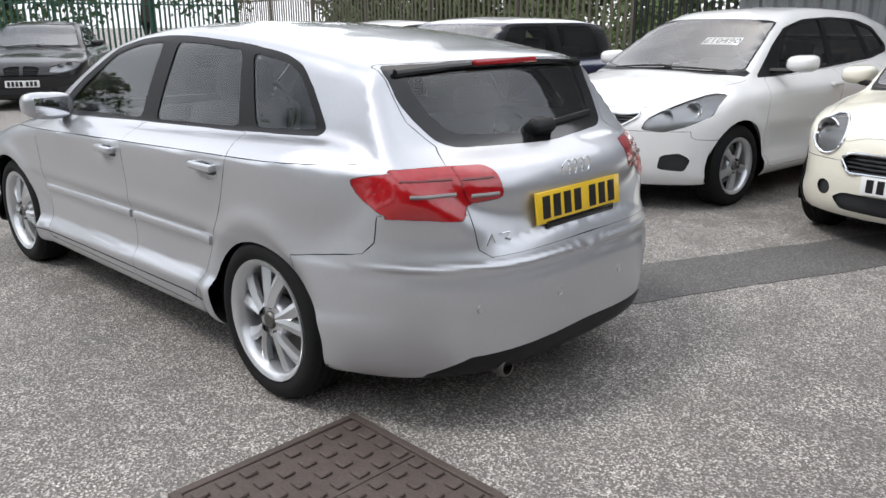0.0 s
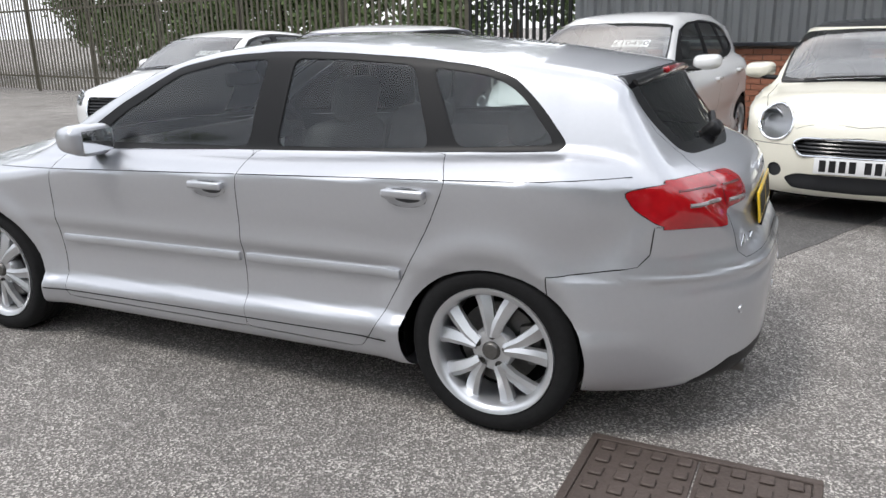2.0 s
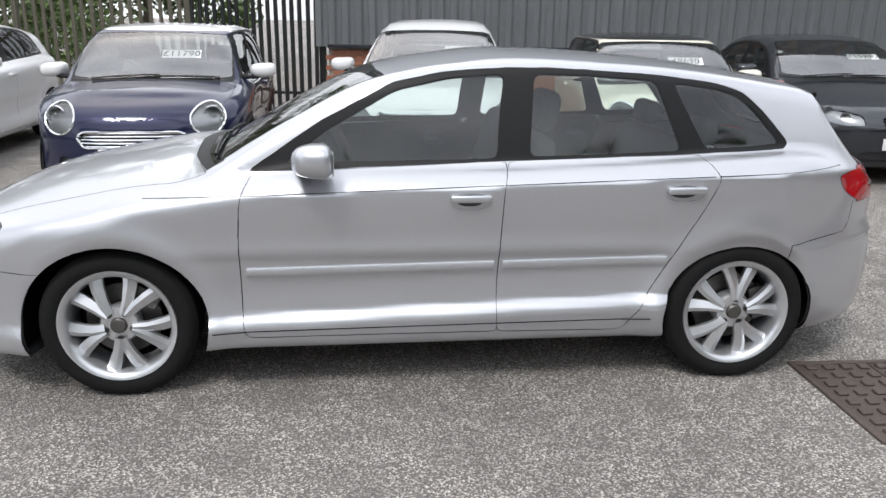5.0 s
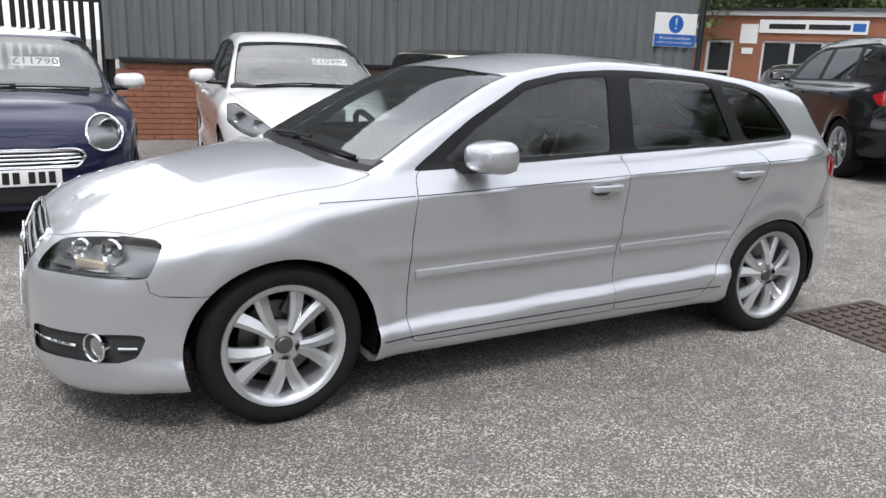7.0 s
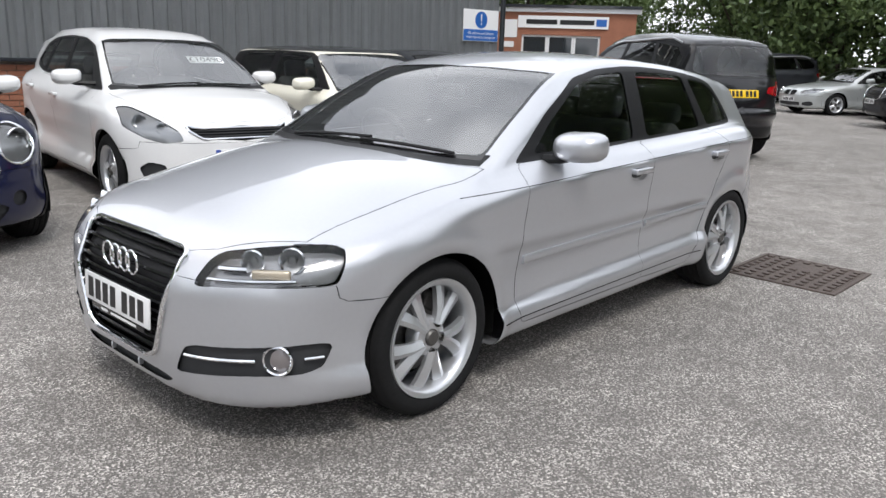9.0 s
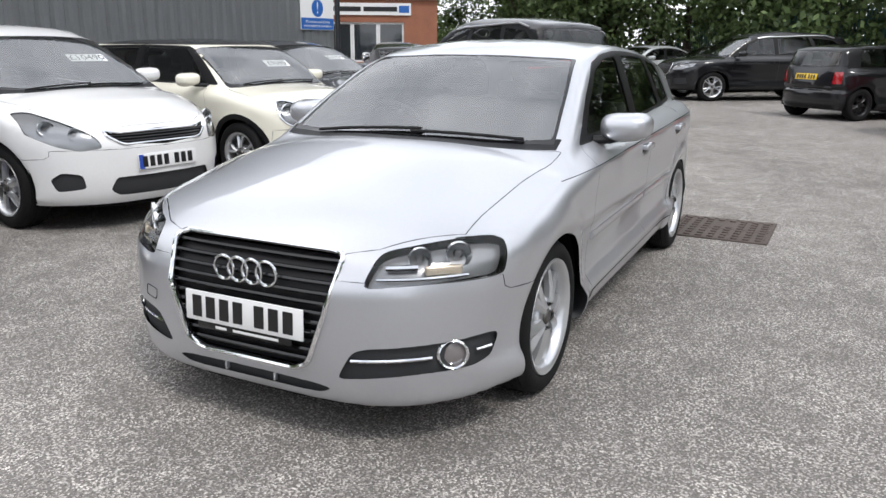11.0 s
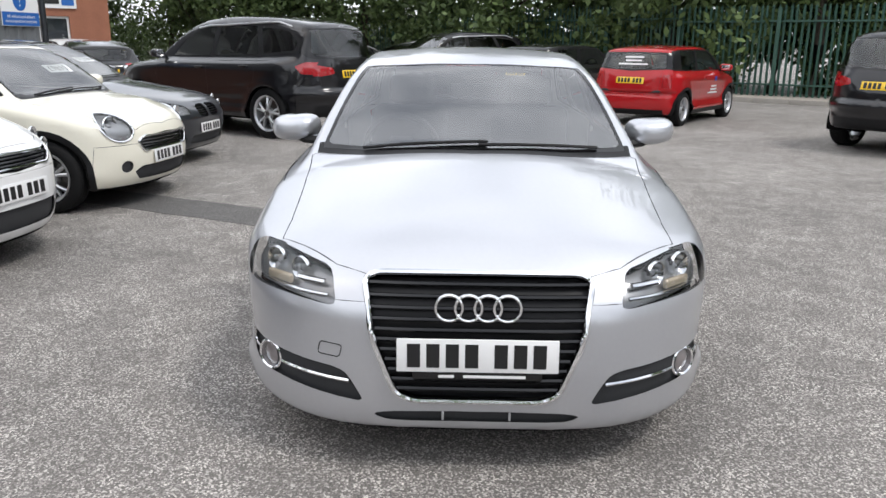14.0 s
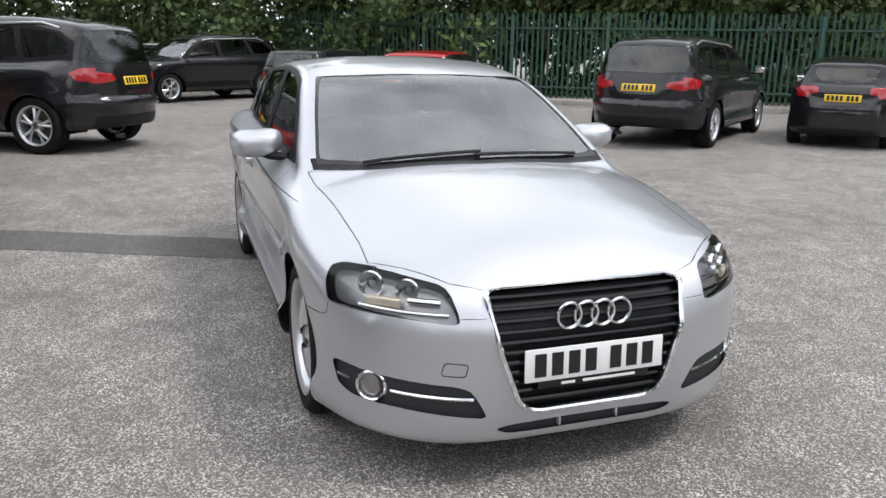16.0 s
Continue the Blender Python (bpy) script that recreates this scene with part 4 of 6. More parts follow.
SALOON = dict(HATCH, hatchbow=0.0, zu=0.2, lamp_side=None,
    roof=[(1.2, 0.93), (1.02, 1.0), (0.6, 1.25), (0.25, 1.4), (-0.15, 1.455), (-0.6, 1.455), (-1.0, 1.4), (-1.4, 1.25), (-1.75, 1.1), (-1.95, 1.02), (-2.3, 0.8)],
    top=[(2.4, 0.68), (2.28, 0.76), (2.0, 0.85), (1.6, 0.92), (1.15, 0.97), (0.8, 0.97), (-1.0, 1.0), (-1.7, 1.045), (-2.2, 1.03), (-2.4, 0.95)],
    crown=[(2.4, 0.05), (1.8, 0.09), (1.2, 0.08), (0.7, 0.02), (-1.4, 0.03), (-2.4, 0.06)],
    nose=[(0.15, 2.26), (0.2, 2.34), (0.35, 2.4), (0.55, 2.42), (0.68, 2.39), (0.75, 2.33), (0.85, 2.1)],
    tail=[(0.17, -2.28), (0.25, -2.36), (0.5, -2.41), (0.62, -2.38), (0.9, -2.36), (1.0, -2.3), (1.1, -2.2)],
    wid=[(2.4, 0.82), (2.0, 0.89), (1.5, 0.915), (0, 0.915), (-1.4, 0.92), (-2.0, 0.88), (-2.4, 0.8)],
    rise=-0.02, bot=[(2.4, 0.17), (1.0, 0.19), (-1.0, 0.19), (-2.4, 0.24)], cabin=-0.1, split=-2.25, xf=1.5, xr=-1.4, R=0.325, ty=0.9, rim=0.228, arch_f=(0.37, 0.36), arch_r=(0.37, 0.345),
    dlo=[(0.85, 0.95), (0.5, 1.19), (0.25, 1.3), (-0.1, 1.36), (-0.6, 1.36), (-0.95, 1.31), (-1.25, 1.2), (-1.5, 1.06), (-1.3, 1.01), (0.2, 0.965)],
    panes=[[(0.62, 0.98), (0.4, 1.18), (0.2, 1.28), (-0.1, 1.335), (-0.25, 1.34), (-0.22, 0.99)], [(-0.33, 1.34), (-0.62, 1.335), (-0.9, 1.29), (-1.1, 1.03), (-0.32, 1.0)], [(-0.97, 1.26), (-1.2, 1.18), (-1.38, 1.06), (-1.15, 1.035)]],
    screen=[(1.02, -0.05), (0.98, 0.4), (0.88, 0.69), (0.55, 0.635), (0.25, 0.56), (0.28, 0.35), (0.3, -0.05)],
    cowl=[(1.1, -0.05), (1.06, 0.4), (0.95, 0.73), (0.88, 0.73), (0.97, 0.4), (1.01, -0.05)],
    hood=[(2.3, -0.05), (2.27, 0.35), (2.1, 0.6), (1.5, 0.73), (0.95, 0.75), (1.06, 0.4), (1.1, -0.05)],
    rearframe=[(-0.01, 2.01), (0.0, 2.01), (0.0, 2.02)], rearglass=[(-0.01, 2.01), (0.0, 2.01), (0.0, 2.02)],
    boot=[(-0.05, 1.02), (0.55, 1.0), (0.5, 0.7), (-0.05, 0.68)], backlight=[(-1.1, -0.05), (-1.1, 0.4), (-1.05, 0.56), (-1.6, 0.62), (-1.7, 0.4), (-1.72, -0.05)],
    lamp=[(0.42, 0.62), (0.44, 0.71), (0.6, 0.75), (0.8, 0.78), (0.86, 0.74), (0.8, 0.66), (0.6, 0.61)], grille=[(0.03, 0.72), (0.2, 0.715), (0.27, 0.68), (0.24, 0.58), (0.06, 0.56), (0.03, 0.58)],
    tail_rear=[(0.4, 0.8), (0.42, 0.93), (0.95, 0.95), (0.95, 0.79)], tail_side=[(-2.1, 0.88), (-2.15, 0.94), (-2.6, 0.95), (-2.6, 0.79), (-2.2, 0.8)],
    fog=[(0.5, 0.28), (0.52, 0.36), (0.72, 0.4), (0.76, 0.32), (0.7, 0.26)], lower=[(-0.05, 0.36), (0.42, 0.36), (0.44, 0.27), (-0.05, 0.25)],
    bumper_f=[(1.95, 0.1), (1.95, 0.56), (2.7, 0.57), (2.7, 0.1)], bumper_r=[(-1.85, 0.1), (-1.85, 0.66), (-2.7, 0.68), (-2.7, 0.1)], plate_f=(2.43, 0.44), plate_r=(-2.39, 0.78), dash=(0.8, 0.96, 0.7), handles=[(-0.1, 0.86), (-1.05, 0.89)], mirror=(0.55, 0.98, 1.05))


def number_plate(parent, at, yellow, slope, badge=False, k=1.0):
    """A plate whose writing is drawn as plain bars."""
    e = part("number_plate", box(bmesh.new(), (0.008, 0.52, 0.111), None, 0.003), YPLATE if yellow else WPLATE, parent, "yellow number plate with black bars" if yellow else "white number plate with black bars")
    s = -1 if yellow else 1
    e.matrix_basis = pose(*at, 0, -slope * s, 0)
    if "bar" not in WHEELS:
        WHEELS["bar"] = mesh_of(box(bmesh.new(), (0.002, 0.042, 0.079)), INK, "plate_bar", False)
    for y in (-0.205, -0.143, -0.081, -0.019, 0.075, 0.137, 0.199):
        part("plate_bar", WHEELS["bar"], None, e).matrix_basis = pose(s * 0.0045, y * s, 0)
    if badge:
        part("plate_band", box(bmesh.new(), (0.002, 0.042, 0.105), pose(s * 0.0042, -s * 0.236 * -1 * -1, 0)), BLUEINK, e, smooth=False)
    return e


def strip(s, pts, h, t, name, material, parent, both=True):
    """A flat moulding of height h and thickness t along the car's side."""
    for sgn in (1, -1) if both else (1,):
        bm = bmesh.new()
        p = s.on_side(pts)
        secs = []
        for q in p:
            secs.append([bm.verts.new((q[0], sgn * (q[1] + dy), q[2] + dz)) for dy, dz in ((-0.01, h / 2), (t * 0.7, h / 2), (t, h * 0.3), (t, -h * 0.3), (t * 0.6, -h / 2), (-0.01, -h / 2))])
        for a, b in zip(secs, secs[1:]):
            for i in range(6):
                bm.faces.new((a[i], a[(i + 1) % 6], b[(i + 1) % 6], b[i]))
        bm.faces.new(secs[0]), bm.faces.new(secs[-1])
        bmesh.ops.recalc_face_normals(bm, faces=bm.faces[:])
        part(name, bm, material, parent)


def well(parent, x, R, rx, w0, w1, sgn):
    """The dark liner over a wheel."""
    bm = bmesh.new()
    r = rx + 0.012
    rings = [[bm.verts.new((x + r * math.cos(a), sgn * y, R + r * math.sin(a))) for a in np.linspace(-0.25, math.pi + 0.25, 22)] for y in (w0, w1)]
    for i in range(21):
        bm.faces.new((rings[0][i], rings[0][i + 1], rings[1][i + 1], rings[1][i]))
    bm.faces.new(rings[0])
    part("wheel_arch_liner", bm, DARK, parent)


def lens_unit(parent, s, c, r, sgn, out, name="lamp_bowl"):
    """A round reflector bowl with its bulb, looking ahead."""
    bm = bmesh.new()
    lathe(bm, [(0.0, -0.055), (r * 0.5, -0.045), (r * 0.85, -0.02), (r, 0.0), (r * 1.06, 0.002), (r * 1.1, -0.01)], 24, pose(0, 0, 0, 0, 0, -90))
    e = part(name, bm, REFLECT, parent)
    e.matrix_basis = pose(c[0], sgn * c[1], c[2], 0, 0, sgn * out)
    b = bmesh.new()
    bmesh.ops.create_uvsphere(b, u_segments=14, v_segments=8, radius=r * 0.42, matrix=Matrix.Translation((-0.02, 0, 0)))
    part("bulb", b, LENS if name != "amber" else AMBER, e)
    return e


SKINS = {}


def car(name, label, m, d, body, fine=1.0, scale=(1, 1, 1), alloy=None, style=(5, 0.2, 0.03, 0.05), plate_bands=False, roof=None, top_detail=False, group="parked cars", dark_glass=None, front=True, rear=True):
    """A whole car with its parts at the pose m."""
    alloy = alloy or ALLOY
    sx, sy, sz = scale
    s = Shape(d, sx, sy, sz)
    root = thing(name, label, "car", m, group)

    def sc(axis, poly):
        k = {"x": (sy, sz), "y": (sx, sz), "z": (sx, sy)}[axis]
        return [(p[0] * k[0], p[1] * k[1]) for p in poly]

    side = lambda c, n: c.y > 0.42 * sy and n.y > 0.12 and n.z < 0.985
    flank = lambda c, n: c.y > 0.5 * sy
    up = lambda c, n: n.z > 0.15 and n.y < 0.8 and c.z > 0.6 * sz
    ahead = lambda c, n: c.x > 0.9 * sx and n.x > 0.15
    astern = lambda c, n: c.x < -0.9 * sx and n.x < -0.2
    zu = d["zu"] * sz
    reg = []
    if front:
        reg.append(("bumper_f", [("y", sc("y", d["bumper_f"]), lambda c, n: c.x > 1.2 * sx)]))
    if rear:
        reg.append(("bumper_r", [("y", sc("y", d["bumper_r"]), lambda c, n: c.x < -1.2 * sx)]))
        reg.append(("valance", [("x", sc("x", d["valance"]), lambda c, n: c.x < -1.5 * sx)]))
    reg.append(("under", [("y", [(-4, -1), (4, -1), (4, zu), (-4, zu)], lambda c, n: True)]))
    reg.append(("hood", [("z", sc("z", d["hood"]), lambda c, n: n.z > 0.2 and c.z > 0.5 * sz)]))
    for i, q in enumerate(d["doors"]):
        reg.append(("door%d" % i, [("y", sc("y", rounded(q, 0.03, 2)), flank)]))
    if fine > 1:
        for k, (hx, hz) in enumerate(d["handles"]):
            for grow in (1.0, 0.75, 0.45):
                reg.append(("pocket%d" % k, [("y", circle(hx, hz - 0.004, 0.082 * grow, 26, 0.034 * grow), flank)]))
    if roof:
        rc = d["roofcut"]
        reg.append(("roof", [("y", sc("y", [(-3, rc), (3, rc), (3, 3), (-3, 3)]), lambda c, n: True)]))
    if rear:
        reg.append(("boot", [("x", sc("x", d["boot"]), astern)]))
    reg.append(("cowl", [("z", sc("z", d["cowl"]), up)]))
    reg.append(("dlo", [("y", sc("y", rounded(d["dlo"], 0.03, 2)), side)]))
    for i, q in enumerate(d["panes"]):
        reg.append(("pane%d" % i, [("y", sc("y", rounded(q, 0.035, 3)), side)]))
    fr = [(p[0] + (0.025 if i < 3 else 0.02 if p[0] > 0.35 else -0.012), p[1] + (0.018 if p[1] > 0.5 else 0)) for i, p in enumerate(d["screen"])]
    reg.append(("screenframe", [("z", sc("z", fr), up)]))
    reg.append(("screen", [("z", sc("z", rounded(d["screen"], 0.03, 2)), up)]))
    if "backlight" in d:
        reg.append(("rearglass", [("z", sc("z", rounded(d["backlight"], 0.03, 2)), up)]))
    elif rear:
        reg.append(("rearframe", [("x", sc("x", rounded(d["rearframe"], 0.03, 2)), lambda c, n: c.x < -1.4 * sx and n.x < -0.12 and c.z > 0.9 * sz)]))
        reg.append(("rearglass", [("x", sc("x", rounded(d["rearglass"], 0.04, 3)), lambda c, n: c.x < -1.4 * sx and n.x < -0.12 and c.z > 0.9 * sz)]))
    if front:
        for k in ("grille", "lower", "fog"):
            reg.append((k, [("x", sc("x", rounded(d[k], 0.02, 2)), ahead)]))
        if d["lamp_side"]:
            k = d["lamp_split"] * sx
            reg.append(("lamp", [("x", sc("x", rounded(d["lamp"], 0.025, 2)), lambda c, n: c.x > k - 0.02), ("y", sc("y", rounded(d["lamp_side"], 0.02, 2)), lambda c, n: c.y > 0.5 * sy and 1.2 * sx < c.x < k + 0.02)]))
        else:
            reg.append(("lamp", [("x", sc("x", rounded(d["lamp"], 0.025, 2)), lambda c, n: c.x > 1.0 * sx and n.x > 0.1)]))
    if rear:
        reg.append(("tail", [("x", sc("x", rounded(d["tail_rear"], 0.02, 2)), lambda c, n: c.x < (d["split"] + 0.03) * sx and n.x < 0), ("y", sc("y", rounded(d["tail_side"], 0.02, 2)), lambda c, n: c.y > 0.4 * sy and (d["split"] - 0.03) * sx < c.x < -1.0 * sx)]))
    if rear and fine > 1:
        reg.append(("boot_lamp", [("x", rounded([(0.384, 0.822), (0.388, 0.907), (0.41, 0.926), (0.527, 0.929), (0.514, 0.811)], 0.02, 2), lambda c, n: c.x < -1.8 and n.x < 0)]))
    if "arch_trim" in d:
        e = d["arch_trim"]
        reg.append(("archtrim", [("y", circle(xa * sx, d["R"] * sz, (r[0] + e) * sx, 28, (r[1] + e) * sz), flank) for xa, r in ((d["xf"], d["arch_f"]), (d["xr"], d["arch_r"]))] + [("y", sc("y", [(-1.3, 0.1), (1.2, 0.1), (1.2, 0.27), (-1.3, 0.27)]), flank)]))
    reg.append(("arch", [("y", circle(xa * sx, d["R"] * sz, r[0] * sx, 36, r[1] * sz), lambda c, n: c.y > 0.42 * sy) for xa, r in ((d["xf"], d["arch_f"]), (d["xr"], d["arch_r"]))]))
    key = (d["xf"], d["xr"], fine, scale, bool(roof))
    if key not in SKINS:
        SKINS[key] = skin_parts(s, reg, fine)
        SKINS[key][2].pop("arch", None)
    pts, nor, g = SKINS[key]
    look_of = {"under": ("undertray", DARK), "bumper_f": ("front_bumper", body), "bumper_r": ("rear_bumper", body), "valance": ("rear_valance", PLASTIC), "hood": ("bonnet", body), "roof": ("roof_panel", roof), "boot": ("boot_lid", body), "cowl": ("cowl", PLASTIC), "screen": ("windscreen", SCREEN), "screenframe": ("windscreen_surround", GLOSSBLACK),
               "rearframe": ("rear_window_surround", GLOSSBLACK), "rearglass": ("rear_window", dark_glass or GLASS), "panel": ("body_shell", body), "grille": ("grille_backing", PLASTIC), "lower": ("lower_grille", PLASTIC)}
    shell = []
    for k, fs in g.items():
        if k in look_of:
            nm, mt = look_of[k]
            sink = 0.03 if k == "grille" else 0.02 if k == "lower" else 0.002 if k in ("screen", "rearglass") else 0.0
            ob = panel(nm, pts, nor, fs, mt, root, "join", 0.0 if k in ("under", "grille", "lower", "screen", "rearglass", "screenframe", "rearframe") else 0.0022, sink)
            if k in ("screen", "rearglass"):
                ob.visible_shadow = False
        else:
            for mode in ("left", "right"):
                if k.startswith("door"):
                    panel("front_door" if k == "door0" else "rear_door", pts, nor, fs, body, root, mode)
                elif k.startswith("pane"):
                    panel("side_window", pts, nor, fs, (dark_glass or GLASS), root, mode, 0.0, 0.004).visible_shadow = False
                elif k == "dlo":
                    panel("window_surround", pts, nor, fs, PLASTIC, root, mode, 0.0)
                elif k == "archtrim":
                    panel("wheel_arch_trim", pts, nor, fs, PLASTIC, root, mode, 0.0, -0.006)
                elif k == "fog":
                    panel("fog_lamp_recess", pts, nor, fs, PLASTIC, root, mode, 0.0, 0.02)
                elif k.startswith("pocket"):
                    hx, hz = d["handles"][int(k[-1])]
                    panel("handle_recess", pts, nor, fs, body, root, mode, 0.0, lambda p: 0.026 * np.clip(1 - ((p[:, 0] - hx) / 0.082) ** 2 - ((p[:, 2] - hz + 0.004) / 0.034) ** 2, 0, 1) ** 0.7)
                elif k == "boot_lamp":
                    panel("boot_lamp", pts, nor, fs, REDLENS, root, mode, 0.002, -0.002, "red inner tail lamp lens")
                elif k == "tail":
                    panel("tail_lamp", pts, nor, fs, REDLENS, root, mode, 0.002, -0.002, "red tail lamp lens")
                elif k == "lamp":
                    panel("headlamp_lens", pts, nor, fs, LENS, root, mode, 0.002, 0.0, "clear headlamp lens").visible_shadow = False
                    panel("headlamp_housing", pts, nor, fs, DARKLAMP if fine > 1 else LAMPGREY, root, mode, 0.0, 0.04 if fine > 1 else 0.016)
        if k not in ("screen", "rearglass", "lamp", "grille", "under") and not k.startswith("pane"):
            shell += fs
    panel("inner_shell", pts, nor, shell, TRIM, root, "join", 0.0, 0.016)
    # wheels, liners, floor
    for xa, rr in ((d["xf"], d["arch_f"]), (d["xr"], d["arch_r"])):
        for sgn in (1, -1):
            wheel(root, xa * sx, sgn * (d["ty"] * sy - d["tw"] / 2), d["R"] * sz, d["rim"] * sz, d["tw"], style, alloy, sgn, 17 * (sgn + xa), fine > 0.7)
            well(root, xa * sx, d["R"] * sz, rr[0] * sx, 0.45 * sy, (d["ty"] - 0.025) * sy, sgn)
    part("floor_pan", box(bmesh.new(), ((d["xf"] - d["xr"] - 0.75) * sx, 1.45 * sy, 0.05), pose((d["xf"] + d["xr"]) / 2 * sx, 0, 0.3 * sz), 0.01), DARK, root)
    part("load_floor", box(bmesh.new(), (0.8 * sx, 1.1 * sy, 0.04), pose((d["xr"] - 0.15) * sx, 0, 0.62 * sz), 0.01), TRIM, root)
    part("bulkhead", box(bmesh.new(), (0.04, 1.3 * sy, 0.5 * sz), pose((d["dash"][0] + 0.2) * sx, 0, 0.55 * sz), 0.01), DARK, root)
    cockpit(root, d["dash"][0] * sx, d["dash"][1] * sz, d["dash"][2] * sy, len(d["panes"]) > 1)
    # door mirrors and handles
    mx, my, mz = d["mirror"][0] * sx, d["mirror"][1] * sy, d["mirror"][2] * sz
    for sgn in (1, -1):
        b = bmesh.new()
        bmesh.ops.create_cube(b, size=1.0)
        bmesh.ops.subdivide_edges(b, edges=b.edges[:], cuts=5, use_grid_fill=True)
        for v in b.verts:
            q = v.co * 2
            l = (abs(q.x) ** 3 + abs(q.y) ** 3 + abs(q.z) ** 3) ** (1 / 3)
            q = q / l * max(abs(q.x), abs(q.y), abs(q.z))
            x = q.x * (0.1 if q.x > 0 else 0.055)
            v.co = (x, q.y * 0.12 * (1 - 0.12 * q.x), q.z * 0.066 * (1 - 0.12 * q.x) + (0.012 * q.y if q.y > 0 else 0))
        mh = part("door_mirror", b, roof if roof and d is MINI and roof is WHITE else body, root)
        mh.matrix_basis = pose(mx, sgn * my, mz, 0, 0, sgn * 6)
        part("mirror_glass", box(bmesh.new(), (0.004, 0.165, 0.09), pose(-0.055, 0, 0), 0.001), CHROME, mh)
        ya = float(s.on_side([(mx + 0.06, mz - 0.05)])[0][1])
        tub = tube(bmesh.new(), [(0.03, 0, -0.03), (0.05, -sgn * 0.06, -0.05), (0.07, sgn * (ya - my) - sgn * 0.01, -0.055)], 0.022)
        part("mirror_arm", tub, PLASTIC, mh)
        for hx, hz in d["handles"]:
            p = s.on_side([(hx * sx + dx, hz * sz) for dx in (-0.085, 0, 0.085)])
            hb = bmesh.new()
            box(hb, (0.165, 0.022, 0.03), pose(hx * sx, sgn * (p[1][1] + 0.022), hz * sz + 0.012, 0, 0, 0), 0.009, 3)
            box(hb, (0.03, 0.03, 0.028), pose(hx * sx + 0.065, sgn * (p[1][1] + 0.006), hz * sz + 0.012), 0.008, 2)
            box(hb, (0.03, 0.03, 0.028), pose(hx * sx - 0.065, sgn * (p[1][1] + 0.006), hz * sz + 0.012), 0.008, 2)
            part("door_handle", hb, body, root)
            if fine > 1:
                continue
            cup = bmesh.new()
            bmesh.ops.create_uvsphere(cup, u_segments=18, v_segments=8, radius=1.0, matrix=Matrix.LocRotScale((hx * sx, sgn * (p[1][1] - 0.006), hz * sz - 0.008), None, (0.07, 0.0095, 0.028)))
            part("handle_recess", cup, body, root)
    # plates
    if front:
        pz = d["plate_f"][1] * sz
        pq = s.on_front([(0.0, pz + 0.05), (0.0, pz - 0.05)], 0.008)
        number_plate(root, (max(pq[0][0], pq[1][0]) - 0.002, 0, pz), False, 3, plate_bands)
        gz = [p[1] for p in d["grille"]]
        n = 6 if d is not HATCH else 12
        for i in range(1, n):
            z = min(gz) + (max(gz) - min(gz)) * i / n
            ys = [y for y in np.linspace(0, 0.6, 61) if inside((y, z), d["grille"])]
            if ys:
                for sgn in ((1, -1) if min(ys) > 0.01 else (1,)):
                    a, b2 = (min(ys), max(ys)) if min(ys) > 0.01 else (-max(ys), max(ys))
                    q = s.on_front([(abs(y) * sy, z * sz) for y in np.linspace(a, b2, 9)], -0.018)
                    gr = tube(bmesh.new(), [(p[0], sgn * y * sy, p[2]) for p, y in zip(q, np.linspace(a, b2, 9))], 0.0085, False, 6)
                    part("grille_bar", gr, CHROME if body is NAVY else GLOSSBLACK, root)
        edge = [p for p in rounded(d["grille"], 0.03, 3) if p[0] > 0.0]
        if min(p[0] for p in d["grille"]) < 0:
            q = s.on_front([(p[0] * sy, p[1] * sz) for p in edge], 0.005)
            loop = [tuple(p) for p in q] + [(p[0], -p[1], p[2]) for p in q[::-1]]
            part("grille_surround", tube(bmesh.new(), loop, 0.0105, True, 8), CHROME, root)
        for sgn in (1, -1):
            cy, cz = np.mean([p[0] for p in d["lamp"]]), np.mean([p[1] for p in d["lamp"]])
            spots = [(cy + 0.035, cz + 0.02, 0.07)] if d is MINI else [(0.6, 0.672, 0.038), (0.7, 0.68, 0.042)] if fine > 1 else [(cy - 0.06, cz - 0.01, 0.042), (cy + 0.06, cz + 0.03, 0.055)]
            for y, z, r in spots:
                p = s.on_front([(y * sy, z * sz)], -0.026 if fine > 1 else -0.01)[0]
                lens_unit(root, s, p, r, sgn, 38 if fine > 1 else 12)
            if d is MINI:
                q = s.on_front([(p[0] * sy, p[1] * sz) for p in d["lamp"]], 0.003)
                part("headlamp_ring", tube(bmesh.new(), [(p[0], sgn * p[1], p[2]) for p in q], 0.009, True, 8), CHROME, root)
    if rear:
        pz = d["plate_r"][1] * sz
        pq = s.on_rear([(0.0, pz + 0.05), (0.0, pz - 0.05)], 0.008)
        number_plate(root, ((pq[0][0] + pq[1][0]) / 2, 0, pz), True, math.degrees(math.atan2(pq[0][0] - pq[1][0], 0.1)))
        ex = bmesh.new()
        lathe(ex, [(0.026, 0), (0.032, 0), (0.034, 0.005), (0.034, 0.12), (0.024, 0.12)], 18, pose((d["tail"][1][1] + (0.0 if fine > 1 else 0.03)) * sx, 0.4 if fine > 1 else 0.3, (0.228 if fine > 1 else 0.22) * sz, 0, 0, -90))
        part("exhaust_pipe", ex, DISC, root)
